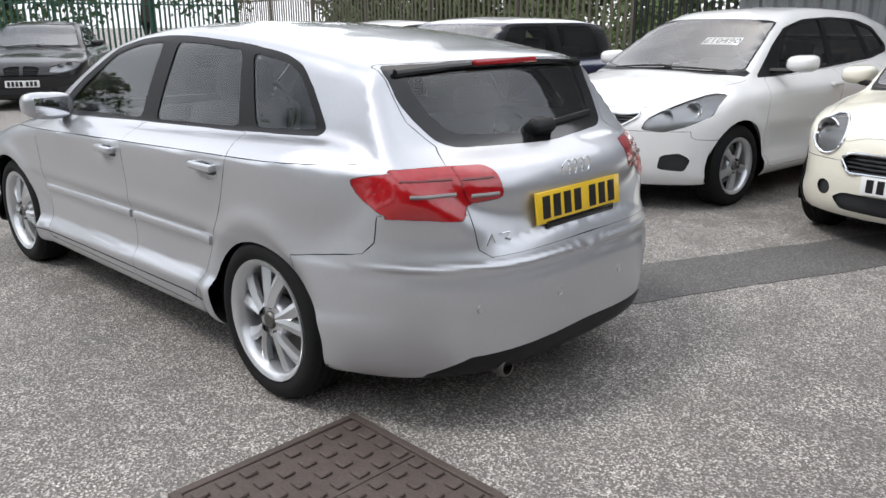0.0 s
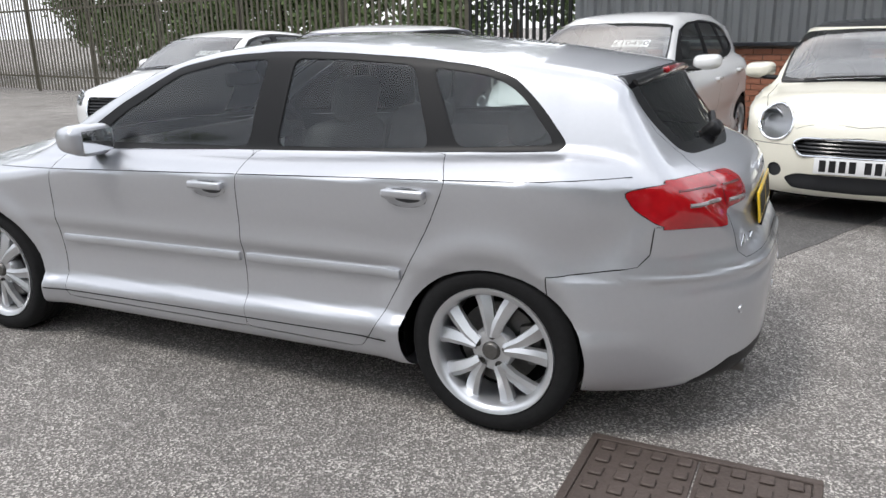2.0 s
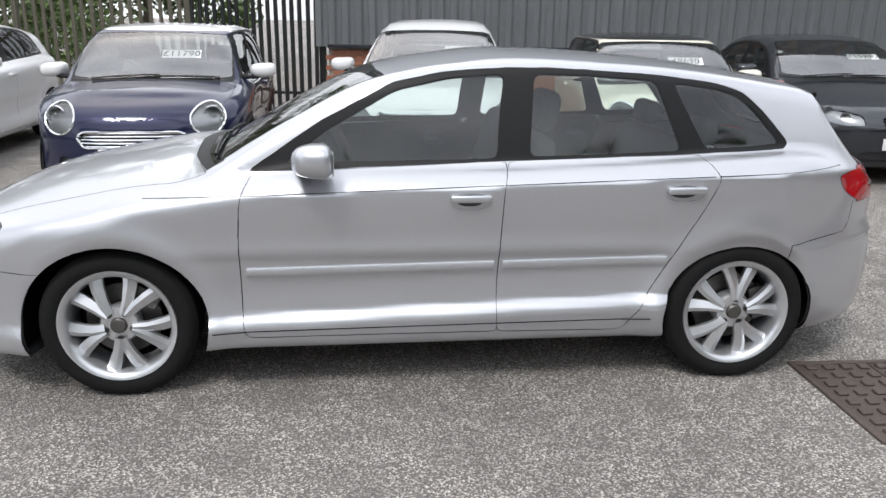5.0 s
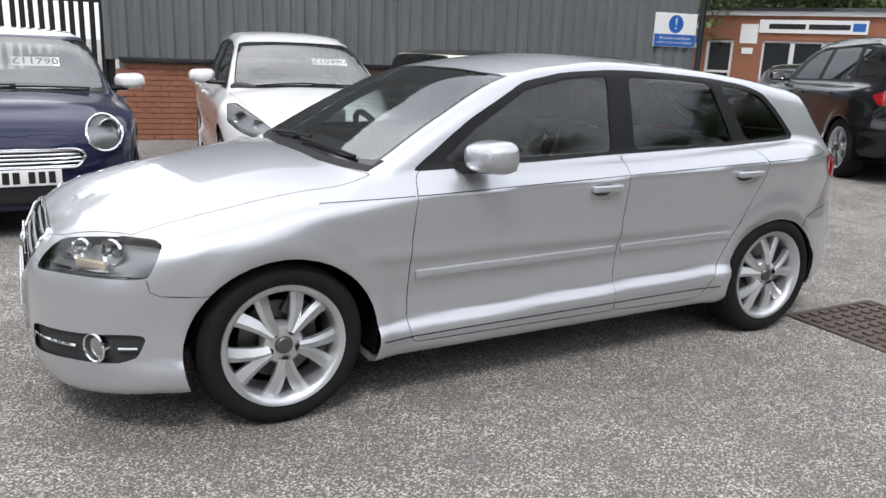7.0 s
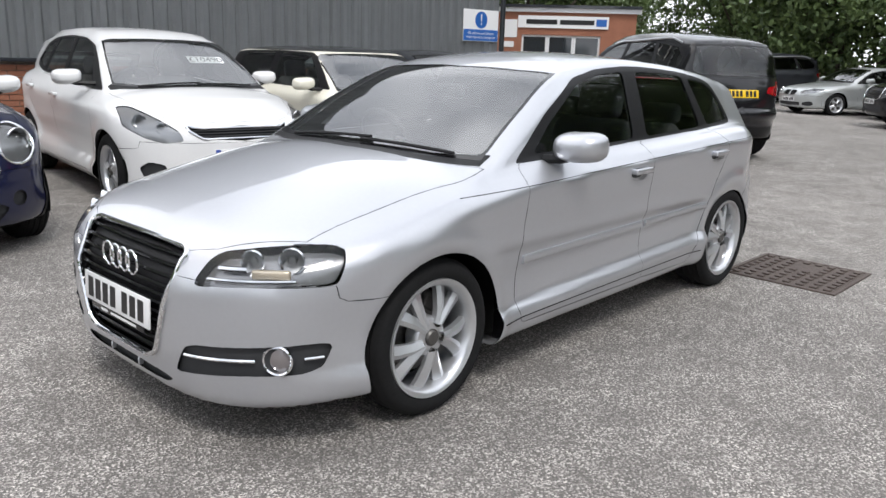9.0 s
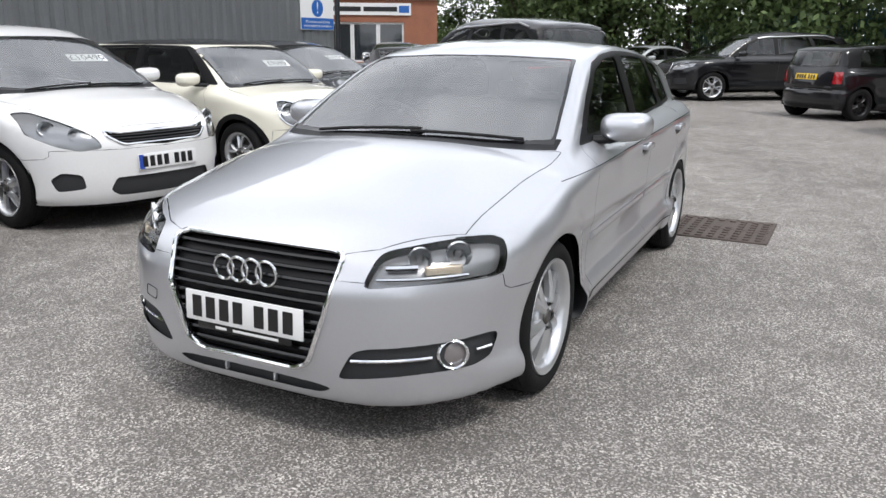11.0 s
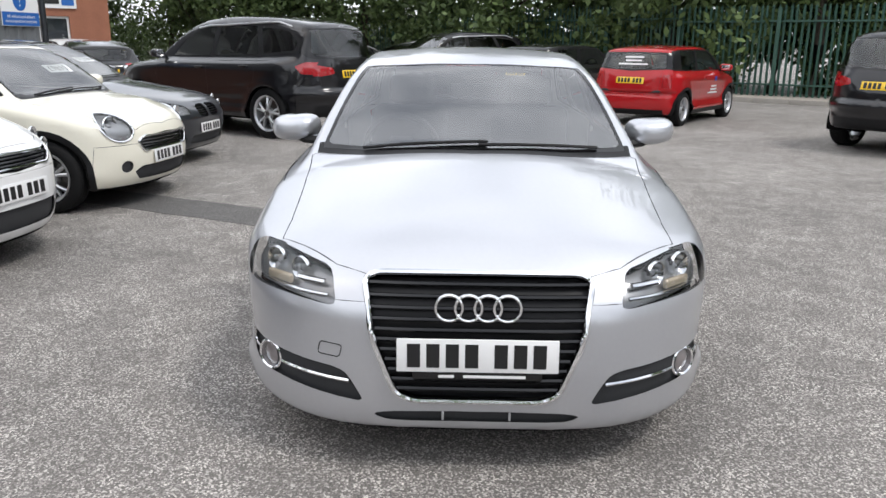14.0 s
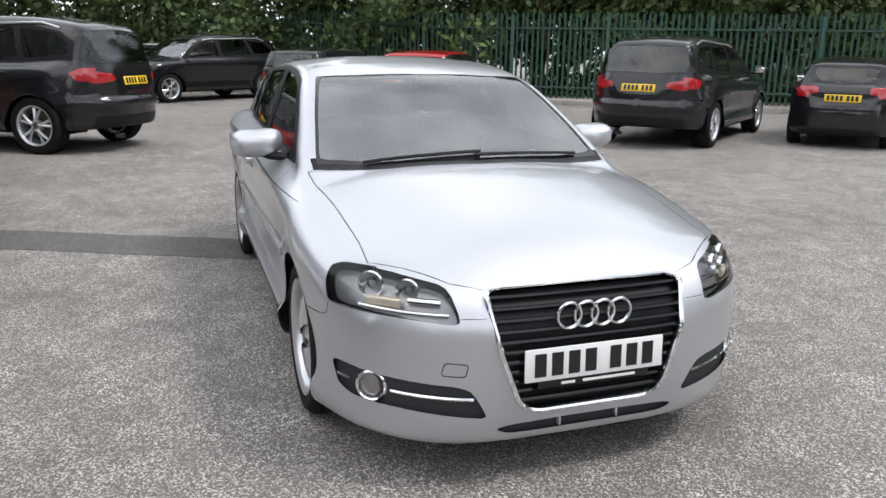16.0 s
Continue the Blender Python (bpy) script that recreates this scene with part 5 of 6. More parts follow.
    # wipers
    for y0, y1 in ((0.02, 0.56), (-0.5, 0.06)):
        xs = d["screen"][0][0] * sx
        q = s.on_top([(xs - 0.02 - 0.03 * t - 0.05 * abs(y0 + (y1 - y0) * t) ** 2, abs(y0 + (y1 - y0) * t) * sy) for t in np.linspace(0, 1, 7)], 0.012)
        part("wiper", tube(bmesh.new(), [(p[0], (y0 + (y1 - y0) * t) * sy, p[2]) for p, t in zip(q, np.linspace(0, 1, 7))], 0.008), PLASTIC, root)
    if d.get("rails"):
        for sgn in (1, -1):
            q = s.on_top([(x * sx, 0.62 * sy) for x in np.linspace(0.25, -1.75, 9)], 0.03)
            part("roof_rail", tube(bmesh.new(), [(p[0], sgn * p[1], p[2] - (0.04 if i in (0, 8) else 0)) for i, p in enumerate(q)], 0.016), ALLOY, root)
    return root, s


def at(x, y, h):
    return pose(x, y, 0, 0, 0, h)


# ---- the silver hatchback ----
audi, AS = car("silver_hatchback", "silver five-door hatchback standing on the asphalt, clean and shut", at(0, 0, 0), HATCH, SILVER, 1.2, style=(5, 0.3, 0.034, 0.06), group="")
strip(AS, [(x, 0.528 - 0.016 * (x - 0.78)) for x in np.linspace(0.775, -0.225, 12)], 0.036, 0.012, "rubbing_strip", SILVER, audi)
strip(AS, [(x, 0.528 - 0.016 * (x - 0.78)) for x in np.linspace(-0.262, -0.955, 9)], 0.036, 0.012, "rubbing_strip", SILVER, audi)


def rings(parent, m, w, material):
    b = bmesh.new()
    r = w / 6.4
    for i in range(4):
        lathe(b, [(r + 0.12 * r * math.cos(a), 0.12 * r * math.sin(a)) for a in np.linspace(0, 2 * math.pi, 9)], 32, Matrix.Translation(((i - 1.5) * 1.45 * r, 0, 0)))
    o = part("ring_emblem", b, material, parent, "four linked chrome rings")
    o.matrix_basis = m


rings(audi, pose(float(AS.on_front([(0.0, 0.598)])[0][0]) + 0.004, 0, 0.598, 0, 0, 90), 0.275, CHROME)
rings(audi, pose(float(AS.on_rear([(0.0, 0.878)])[0][0]) - 0.006, 0, 0.878, 0, 0, 90), 0.175, CHROME)


def line_on(ahead_of, pts, out, r, name, material, sgn, label=""):
    """A thin round bar laid along the skin of the silver car, on one side."""
    q = ahead_of(pts, out)
    return part(name, tube(bmesh.new(), [(p[0], sgn * p[1], p[2]) for p in q], r), material, audi, label)


def disc_on(ahead_of, y, z, r, turn, name, material, sgn):
    """A small round cap set flush into the skin, with a raised rim."""
    c = ahead_of([(y, z)], 0.001)[0]
    b = lathe(bmesh.new(), [(0.0, 0.001), (r * 0.8, 0.001), (r * 0.86, -0.001), (r, 0.0015), (r * 1.05, -0.01)], 20, pose(0, 0, 0, 0, 0, -90))
    part(name, b, material, audi).matrix_basis = pose(c[0], sgn * c[1], c[2], 0, 0, turn)


for sgn in (1, -1):
    line_on(AS.on_front, [(y, 0.338 + 0.06 * (y - 0.42)) for y in np.linspace(0.42, 0.665, 8)], -0.006, 0.0065, "fog_lamp_trim", CHROME, sgn, "chrome strip beside the fog lamp")
    line_on(AS.on_front, [(y, 0.338 + 0.06 * (y - 0.42)) for y in np.linspace(0.77, 0.8, 3)], -0.006, 0.0055, "fog_lamp_trim", CHROME, sgn)
    c = AS.on_front([(0.718, 0.355)], -0.004)[0]
    turn = pose(c[0], sgn * c[1], c[2], 0, 0, sgn * 34)
    part("fog_lamp", lathe(bmesh.new(), [(0.0, -0.006), (0.03, -0.008), (0.043, -0.016), (0.043, -0.05)], 28, pose(0, 0, 0, 0, 0, -90)), SMOKE, audi).matrix_basis = turn
    part("fog_lamp_ring", lathe(bmesh.new(), [(0.043, -0.02), (0.045, 0.0), (0.05, 0.004), (0.055, 0.0), (0.056, -0.04)], 28, pose(0, 0, 0, 0, 0, -90)), CHROME, audi).matrix_basis = turn
    # bright strips and the indicator low in each headlamp
    line_on(AS.on_front, [(y, 0.612 + 0.04 * (y - 0.47)) for y in np.linspace(0.49, 0.74, 8)], -0.02, 0.006, "light_strip", REFLECT, sgn)
    line_on(AS.on_front, [(y, 0.645 + 0.05 * (y - 0.5)) for y in np.linspace(0.505, 0.6, 5)], -0.03, 0.01, "light_strip", REFLECT, sgn)
    c = AS.on_front([(0.672, 0.64)], -0.03)[0]
    part("indicator_reflector", box(bmesh.new(), (0.02, 0.13, 0.034), None, 0.009, 3), AMBER, audi, "warm indicator reflector").matrix_basis = pose(c[0], sgn * c[1], c[2], 0, 0, sgn * 42)
    # clear strips in the tail lamps, sensors and washer covers
    line_on(AS.on_rear, [(y, 0.838) for y in np.linspace(0.405, 0.5, 5)], 0.001, 0.0075, "reversing_lamp", SMOKE, sgn)
    line_on(AS.on_rear, [(y, 0.846) for y in np.linspace(0.545, 0.68, 7)], 0.001, 0.0075, "reversing_lamp", SMOKE, sgn)
    line_on(AS.on_rear, [(y, 0.89) for y in np.linspace(0.41, 0.515, 5)], 0.001, 0.005, "lamp_rib", DEEPRED, sgn)
    line_on(AS.on_rear, [(y, 0.892) for y in np.linspace(0.545, 0.69, 7)], 0.001, 0.005, "lamp_rib", DEEPRED, sgn)
    disc_on(AS.on_rear, 0.52, 0.47, 0.014, 180 - sgn * 15, "parking_sensor", SILVER, sgn)
    disc_on(AS.on_rear, 0.19, 0.47, 0.014, 180 - sgn * 3, "parking_sensor", SILVER, sgn)
    # thin dark bars that draw the shade line along the shoulder crease
    for x0, x1, n in ((1.16, 0.79, 6), (0.782, -0.252, 12), (-0.262, -1.125, 10), (-1.14, -1.74, 8)):
        q = AS.on_side([(x, 0.8735 - 0.036 * x) for x in np.linspace(x0, x1, n)], 0.0)
        part("shoulder_crease_shade", tube(bmesh.new(), [(p[0], sgn * p[1], p[2]) for p in q], 0.0018, False, 5), DARK, audi)
    # seam over the sill and its bright lower lip
    q = AS.on_side([(x, 0.292 - 0.012 * x) for x in np.linspace(0.92, -0.9, 14)], 0.0)
    part("sill_seam", tube(bmesh.new(), [(p[0], sgn * p[1], p[2]) for p in q], 0.0022, False, 5), DARK, audi)
    if sgn > 0:
        continue
    loop = AS.on_front(rounded([(0.45, 0.42), (0.44, 0.462), (0.515, 0.468), (0.525, 0.425)], 0.012, 3), 0.0)
    part("washer_cover_joint", tube(bmesh.new(), [(p[0], sgn * p[1], p[2]) for p in loop], 0.0018, True, 5), DARK, audi)
for y in (-0.11, 0.11):
    c = AS.on_front([(abs(y), 0.224)], -0.006)[0]
    part("slot_divider", box(bmesh.new(), (0.02, 0.008, 0.03), pose(c[0], y, c[2]), 0.002, 1), SILVER, audi)
c = AS.on_front([(0.0, 0.37)], 0.004)[0]
part("plate_holder", box(bmesh.new(), (0.012, 0.42, 0.03), pose(c[0], 0, 0.378), 0.004, 2), GLOSSBLACK, audi, "black holder strip under the plate")
for y, w in ((0.055, 0.2), (-0.1, 0.05)):
    part("holder_bar", box(bmesh.new(), (0.002, w, 0.009), pose(c[0] + 0.0068, y, 0.376)), WPLATE, audi, smooth=False)
c = AS.on_rear([(0.0, 0.7)], 0.004)[0]
part("plate_holder", box(bmesh.new(), (0.012, 0.42, 0.026), pose(c[0], 0, 0.702), 0.004, 2), GLOSSBLACK, audi, "black holder strip under the plate")
# roof spoiler edge with the high brake lamp, wiper, mirror, badge, aerial
q = AS.on_rear([(y, 1.232 - 0.02 * (y / 0.55) ** 2) for y in np.linspace(0, 0.53, 9)], 0.012)
sp = tube(bmesh.new(), [(p[0], -p[1], p[2]) for p in q[:0:-1]] + [tuple(p) for p in q], 0.013, n=8)
part("spoiler_lip", sp, GLOSSBLACK, audi, "black strip under the roof edge")
part("third_brake_lamp", box(bmesh.new(), (0.03, 0.36, 0.024), pose(float(q[0][0]) - 0.006, 0, 1.236, 0, 14, 0), 0.008, 2), REDLENS, audi, "red high brake lamp")
q = AS.on_rear([(0.02, 1.0), (0.2, 1.01), (0.42, 1.02)], 0.006)
wp = tube(bmesh.new(), [(p[0], -p[1], p[2]) for p in q], 0.014)
box(wp, (0.07, 0.13, 0.06), pose(float(q[0][0]) - 0.005, -0.02, 1.0, 0, 40, 0), 0.02, 3)
part("rear_wiper", wp, PLASTIC, audi)
part("rear_view_mirror", box(bmesh.new(), (0.03, 0.24, 0.07), pose(0.38, 0, 1.18, 0, 10, 0), 0.012, 2), TRIM, audi)
c = AS.on_rear([(0.42, 0.69)], 0.002)[0]
lb = bmesh.new()
tube(lb, [(0, 0.06, -0.02), (0, 0.04, 0.022), (0, 0.02, -0.02)], 0.0032)
tube(lb, [(0, 0.0, 0.02), (0, -0.035, 0.02), (0, -0.02, 0.002), (0, -0.037, -0.008), (0, -0.03, -0.02), (0, 0.0, -0.02)], 0.0032)
part("model_badge", lb, CHROME, audi).matrix_basis = pose(c[0], 0.42, c[2], 0, 0, -14)

# ---- the row of cars for sale ----
auris, S1 = car("white_hatchback", "white five-door hatchback with a price card in the windscreen", at(-0.48, -4.85, 83), AURIS, WHITE, 0.72, style=(5, 0.0, 0.05, 0.07), plate_bands=True)
wmini, S2 = car("cream_small_hatchback", "cream small hatchback with a black roof and black wheel arches", at(-2.75, -4.55, 83), MINI, CREAM, 0.75, roof=BLACKP, style=(5, 0.24, 0.02, 0.03))
bmini, S3 = car("navy_small_hatchback", "navy small hatchback with a white roof and white mirrors", at(2.2, -4.3, 92), MINI, NAVY, 0.75, scale=(1.0, 1.03, 1.03), roof=WHITE, style=(5, 0.0, 0.05, 0.05))
polo, S4 = car("white_compact_hatchback", "white compact hatchback parked before the palisade fence", at(5.1, -5.3, 90), HATCH, WHITE, 0.72, scale=(0.95, 1.0, 1.03), style=(5, 0.0, 0.045, 0.06))
coupe, S5 = car("graphite_saloon", "dark graphite saloon parked nose out beside the metal wall", at(-5.1, -5.35, 84), SALOON, GREYP, 0.75, scale=(0.96, 1.0, 0.96), style=(5, 0.22, 0.02, 0.03))
blacksaloon, S6 = car("black_saloon", "black executive saloon standing by the green fence", at(12.5, -3.4, 150), SALOON, BLACKP, 0.7, style=(5, 0.22, 0.02, 0.03))
gle, S7 = car("black_estate_car", "large black off-road estate car with silver roof rails", at(-8.65, -3.65, -122), SUV, BLACKP, 0.75, style=(5, 0.22, 0.03, 0.04))
q7f, S8 = car("black_off_roader", "large black off-roader parked by the far fence", at(-18.2, -0.4, -55), SUV, BLACKP, 0.7, scale=(1.05, 1.01, 0.965), style=(5, 0.22, 0.02, 0.03))
kmini, S9 = car("black_small_hatchback", "black small hatchback with black wheels parked tail out", at(-13.9, 2.4, 137), MINI, BLACKP, 0.75, roof=BLACKP, alloy=DARKALLOY, style=(5, 0.22, 0.02, 0.03))
rmini, S10 = car("red_small_hatchback", "red small hatchback with white lettering on door and rear window", at(-11.15, 4.05, 144), MINI, REDP, 0.75, roof=REDP, style=(5, 0.0, 0.05, 0.05))
q7r, S11 = car("black_seven_seater", "large black seven-seat estate parked tail out at the kerb", at(-7.5, 7.45, 127), SUV, BLACKP, 0.7, scale=(1.05, 1.01, 0.965), style=(5, 0.22, 0.02, 0.03))
c1, S12 = car("black_city_car", "small black city car parked tail out at the kerb", at(-6.3, 9.95, 130), HATCH, BLACKP, 0.65, scale=(0.8, 0.93, 1.035), style=(8, 0.0, 0.03, 0.04))
FAR = [("silver_coupe", "pale silver coupe parked far across the yard", SALOON, SILVER2, (-22.0, -4.1, -35), (0.97, 1, 0.93)),
       ("black_far_hatchback", "black hatchback parked far across the yard", HATCH, BLACKP, (-21.2, -1.7, -40), (1, 1, 1)),
       ("grey_people_carrier", "dark grey people carrier parked by the trees", SUV, GREYP, (-25.5, -8.6, -35), (0.97, 0.95, 0.98)),
       ("black_rear_hatchback", "black hatchback parked behind the large estate", HATCH, BLACKP, (-13.4, -8.3, -150), (1, 1, 1.0)),
       ("white_far_hatchback", "white hatchback parked near the brick office", HATCH, WHITE, (-18.2, -11.2, -140), (1, 1, 1.02)),
       ("white_far_saloon", "white saloon parked by the far fence", SALOON, WHITE, (-24.5, -1.6, -50), (1, 1, 1.0))]
for nm, lab, dd, bod, (x, y, h), k in FAR:
    car(nm, lab, at(x, y, h), dd, bod, 0.45, scale=k)


def price(parent, s, x, y, text, z):
    """A price card behind the windscreen."""
    q = s.on_top([(x, abs(y)), (x - 0.1, abs(y))], -0.012)
    tilt = math.degrees(math.atan2(q[1][2] - q[0][2], 0.1))
    e = part("price_card", box(bmesh.new(), (0.34, 0.11, 0.002), None), CARD, parent, "white price card with dark figures")
    e.matrix_basis = pose(q[0][0], y, q[0][2], 0, 0, 90) @ pose(0, 0, 0, tilt, 0, 0) @ pose(0, 0, 0, 0, 0, 0)
    words(text, 0.11, INK, e, pose(0, 0, 0.0016))
    return e


price(auris, S1, 0.72, 0.28, "£10490", 1.2)
price(wmini, S2, 0.72, 0.22, "£9690", 1.15)
price(bmini, S3, 0.72, 0.22, "£11790", 1.15)
price(coupe, S5, 0.6, 0.3, "£15990", 1.15)
price(polo, S4, 0.6, 0.3, "£15890", 1.15)
for root, s, d in ((rmini, S10, MINI),):
    q = s.on_side([(0.25, 0.66), (0.25, 0.6), (0.25, 0.54), (0.3, 0.8)], 0.003)
    for i, (w, mt) in enumerate(((0.3, WPLATE), (0.34, WPLATE), (0.5, WPLATE), (0.12, BLUEINK))):
        for sgn in (1, -1):
            part("door_lettering", box(bmesh.new(), (w, 0.002, 0.03 if i < 3 else 0.08), pose(q[i][0], sgn * q[i][1], q[i][2])), mt, root, smooth=False)
    for i, (w, z) in enumerate(((0.35, 1.2), (0.3, 1.14), (0.55, 1.08))):
        p = s.on_rear([(0.0, z)], 0.006)[0]
        part("window_lettering", box(bmesh.new(), (0.002, w, 0.03), pose(p[0], 0, p[2], 0, 20, 0)), WPLATE, root, smooth=False)

# ---- ground ----
def asphalt(name, base, light, amount):
    m = bpy.data.materials.new(name)
    m.use_nodes = True
    n, l = m.node_tree.nodes, m.node_tree.links
    b = n["Principled BSDF"]
    tc = n.new("ShaderNodeTexCoord")

    def noise_at(scale, detail, rough=0.6):
        q = n.new("ShaderNodeTexNoise")
        q.inputs["Scale"].default_value, q.inputs["Detail"].default_value, q.inputs["Roughness"].default_value = scale, detail, rough
        l.new(tc.outputs["Object"], q.inputs["Vector"])
        return q
    stone = n.new("ShaderNodeTexVoronoi")
    stone.inputs["Scale"].default_value = 150
    l.new(tc.outputs["Object"], stone.inputs["Vector"])
    fine, mid, large = noise_at(110, 4), noise_at(4, 7, 0.7), noise_at(0.5, 7)
    sepa = n.new("ShaderNodeSeparateColor")
    l.new(stone.outputs["Color"], sepa.inputs[0])
    pick = n.new("ShaderNodeMapRange")
    pick.inputs["From Min"].default_value, pick.inputs["From Max"].default_value = 1 - amount, 1.0
    l.new(sepa.outputs[0], pick.inputs["Value"])
    worn = n.new("ShaderNodeMapRange")
    worn.inputs["From Min"].default_value, worn.inputs["From Max"].default_value = 0.38, 0.62
    worn.inputs["To Min"].default_value = 0.45
    l.new(mid.outputs["Fac"], worn.inputs["Value"])
    mulp = n.new("ShaderNodeMath"); mulp.operation = "MULTIPLY"
    l.new(pick.outputs[0], mulp.inputs[0]); l.new(worn.outputs[0], mulp.inputs[1])
    mix1 = n.new("ShaderNodeMix"); mix1.data_type = "RGBA"
    mix1.inputs[6].default_value, mix1.inputs[7].default_value = (*base, 1), (*light, 1)
    l.new(mulp.outputs[0], mix1.inputs["Factor"])
    var = n.new("ShaderNodeMath"); var.operation = "MULTIPLY_ADD"
    l.new(large.outputs["Fac"], var.inputs[0]); var.inputs[1].default_value, var.inputs[2].default_value = 1.1, 0.42
    var2 = n.new("ShaderNodeMath"); var2.operation = "MULTIPLY_ADD"
    l.new(fine.outputs["Fac"], var2.inputs[0]); var2.inputs[1].default_value, var2.inputs[2].default_value = 2.6, -0.3
    both = n.new("ShaderNodeMath"); both.operation = "MULTIPLY"
    l.new(var.outputs[0], both.inputs[0]); l.new(var2.outputs[0], both.inputs[1])
    out = n.new("ShaderNodeVectorMath"); out.operation = "SCALE"
    l.new(mix1.outputs[2], out.inputs[0]); l.new(both.outputs[0], out.inputs["Scale"])
    l.new(out.outputs[0], b.inputs["Base Color"])
    b.inputs["Roughness"].default_value = 0.85
    bu = n.new("ShaderNodeBump")
    bu.inputs["Strength"].default_value, bu.inputs["Distance"].default_value = 0.8, 0.006
    l.new(stone.outputs["Distance"], bu.inputs["Height"])
    l.new(bu.outputs["Normal"], b.inputs["Normal"])
    return m


ASPHALT = asphalt("worn_asphalt", (0.145, 0.134, 0.125), (0.66, 0.62, 0.575), 0.5)
PATCH = asphalt("newer_asphalt", (0.1, 0.096, 0.093), (0.22, 0.21, 0.2), 0.4)
g = bmesh.new()
bmesh.ops.create_grid(g, x_segments=40, y_segments=40, size=400)
tagged(part("ground", g, ASPHALT, smooth=False), "worn grey asphalt yard with pale stones showing", "ground", kind="structure")


def slab(name, outline, z, material, label, category, kind="structure"):
    b = bmesh.new()
    b.faces.new([b.verts.new((x, y, z)) for x, y in outline])
    r = bmesh.ops.extrude_face_region(b, geom=b.faces[:])
    for v in r["geom"]:
        if isinstance(v, bmesh.types.BMVert):
            v.co.z = -0.02
    bmesh.ops.recalc_face_normals(b, faces=b.faces[:])
    return tagged(part(name, b, material, smooth=False), label, category, kind=kind)


u = Vector((0.42, 0.907))
w = Vector((0.907, -0.42))
edge_a = [Vector((-2.18, -2.55)) + u * t + w * (0.27 + 0.02 * noise.noise((t * 3, 0, 0))) for t in np.linspace(-2.6, 2.9, 40)]
edge_b = [Vector((-2.18, -2.55)) + u * t - w * (0.27 + 0.02 * noise.noise((t * 3, 5, 0))) for t in np.linspace(-2.6, 2.9, 40)]
slab("asphalt_patch", [tuple(v) for v in edge_a + edge_b[::-1]], 0.004, PATCH, "darker strip of newer asphalt across the yard", "pavement")

# ---- cast-iron cover ----
IRON = mat("cast_iron", (0.1, 0.078, 0.068), 0.65, 0.35, grain=0.35, scale=90, bump=0.3, spread=0.25)
cover = thing("manhole_cover", "rusty brown cast-iron manhole cover with raised square studs", "manhole cover", at(-2.005, 1.085, -1))
fr = bmesh.new()
for sx_, sy_, px, py in ((0.74, 0.03, 0, 0.345), (0.74, 0.03, 0, -0.345), (0.03, 0.66, 0.355, 0), (0.03, 0.66, -0.355, 0)):
    box(fr, (sx_, sy_, 0.03), pose(px, py, -0.004), 0.003, 1)
part("cover_frame", fr, IRON, cover)
for half in (-1, 1):
    lid = bmesh.new()
    box(lid, (0.336, 0.652, 0.02), pose(half * 0.1705, 0, -0.004), 0.003, 1)
    for i in range(4):
        for j in range(8):
            px, py = half * (0.042 + 0.084 * i), -0.29 + 0.083 * j
            if half < 0 and i in (1, 2) and j in (3, 4):
                continue
            box(lid, (0.046, 0.046, 0.011), pose(px, py, 0.011, 0, 0, 0), 0.004, 1)
    part("cover_plate", lid, IRON, cover)

# ---- metal-clad building ----
SHEET = mat("grey_cladding", (0.30, 0.315, 0.325), 0.5, 0.1, grain=0.06, scale=8, spread=0.12)
BRICK = mat("red_brick", (0.30, 0.125, 0.075), 0.9, grain=0.3, scale=30, bump=0.3, spread=0.25)
MORTAR = mat("mortar", (0.28, 0.25, 0.22), 0.95, grain=0.2, scale=60, bump=0.3)
CONC = mat("concrete", (0.3, 0.29, 0.27), 0.9, grain=0.2, scale=25, bump=0.3, spread=0.2)
WX, WY, WA = -8.45, -6.87, math.degrees(math.atan(-0.14))
wall = at(WX, WY, WA)
WL = 9.4
cl = bmesh.new()
prof = []
x = 0.0
while x < WL:
    prof += [(x, 0.0), (x + 0.05, 0.0), (x + 0.085, 0.035), (x + 0.165, 0.035)]
    x += 0.2
rows = [[cl.verts.new((a, b, z)) for a, b in prof] for z in (1.1, 5.5)]
for i in range(len(prof) - 1):
    cl.faces.new((rows[0][i], rows[0][i + 1], rows[1][i + 1], rows[1][i]))
bmesh.ops.solidify(cl, geom=cl.faces[:], thickness=0.003)
o = tagged(part("wall_cladding", cl, SHEET, smooth=False), "grey corrugated steel cladding of the workshop", "wall", kind="structure")
o.matrix_basis = wall
b = bmesh.new()
box(b, (WL, 8.0, 5.4), pose(WL / 2, -4.06, 2.75))
o = tagged(part("wall_core", b, MORTAR, smooth=False), "mortar and inner wall of the workshop building", "wall", kind="structure")
o.matrix_basis = wall
bs = bmesh.new()
for j in range(14):
    x = 0.115 if j % 2 else 0.0
    while x < WL - 0.1:
        box(bs, (0.215, 0.03, 0.065), pose(x + 0.108, -0.052 + random.uniform(-0.002, 0.002), 0.04 + j * 0.075, 0, 0, random.uniform(-0.4, 0.4)))
        x += 0.225
o = tagged(part("wall_bricks", bs, BRICK, smooth=False), "red brick plinth under the steel cladding", "wall", kind="stuff")
o.matrix_basis = wall
o = tagged(part("wall_sill", box(bmesh.new(), (WL, 0.12, 0.05), pose(WL / 2, -0.01, 1.11), 0.006), GREYP, smooth=False), "grey drip flashing over the brick plinth", "trim", kind="structure")
o.matrix_basis = wall
pole = thing("drain_pipe", "dark drain pipe at the corner of the workshop", "pipe", at(WX - 0.06, WY + 0.05, 0))
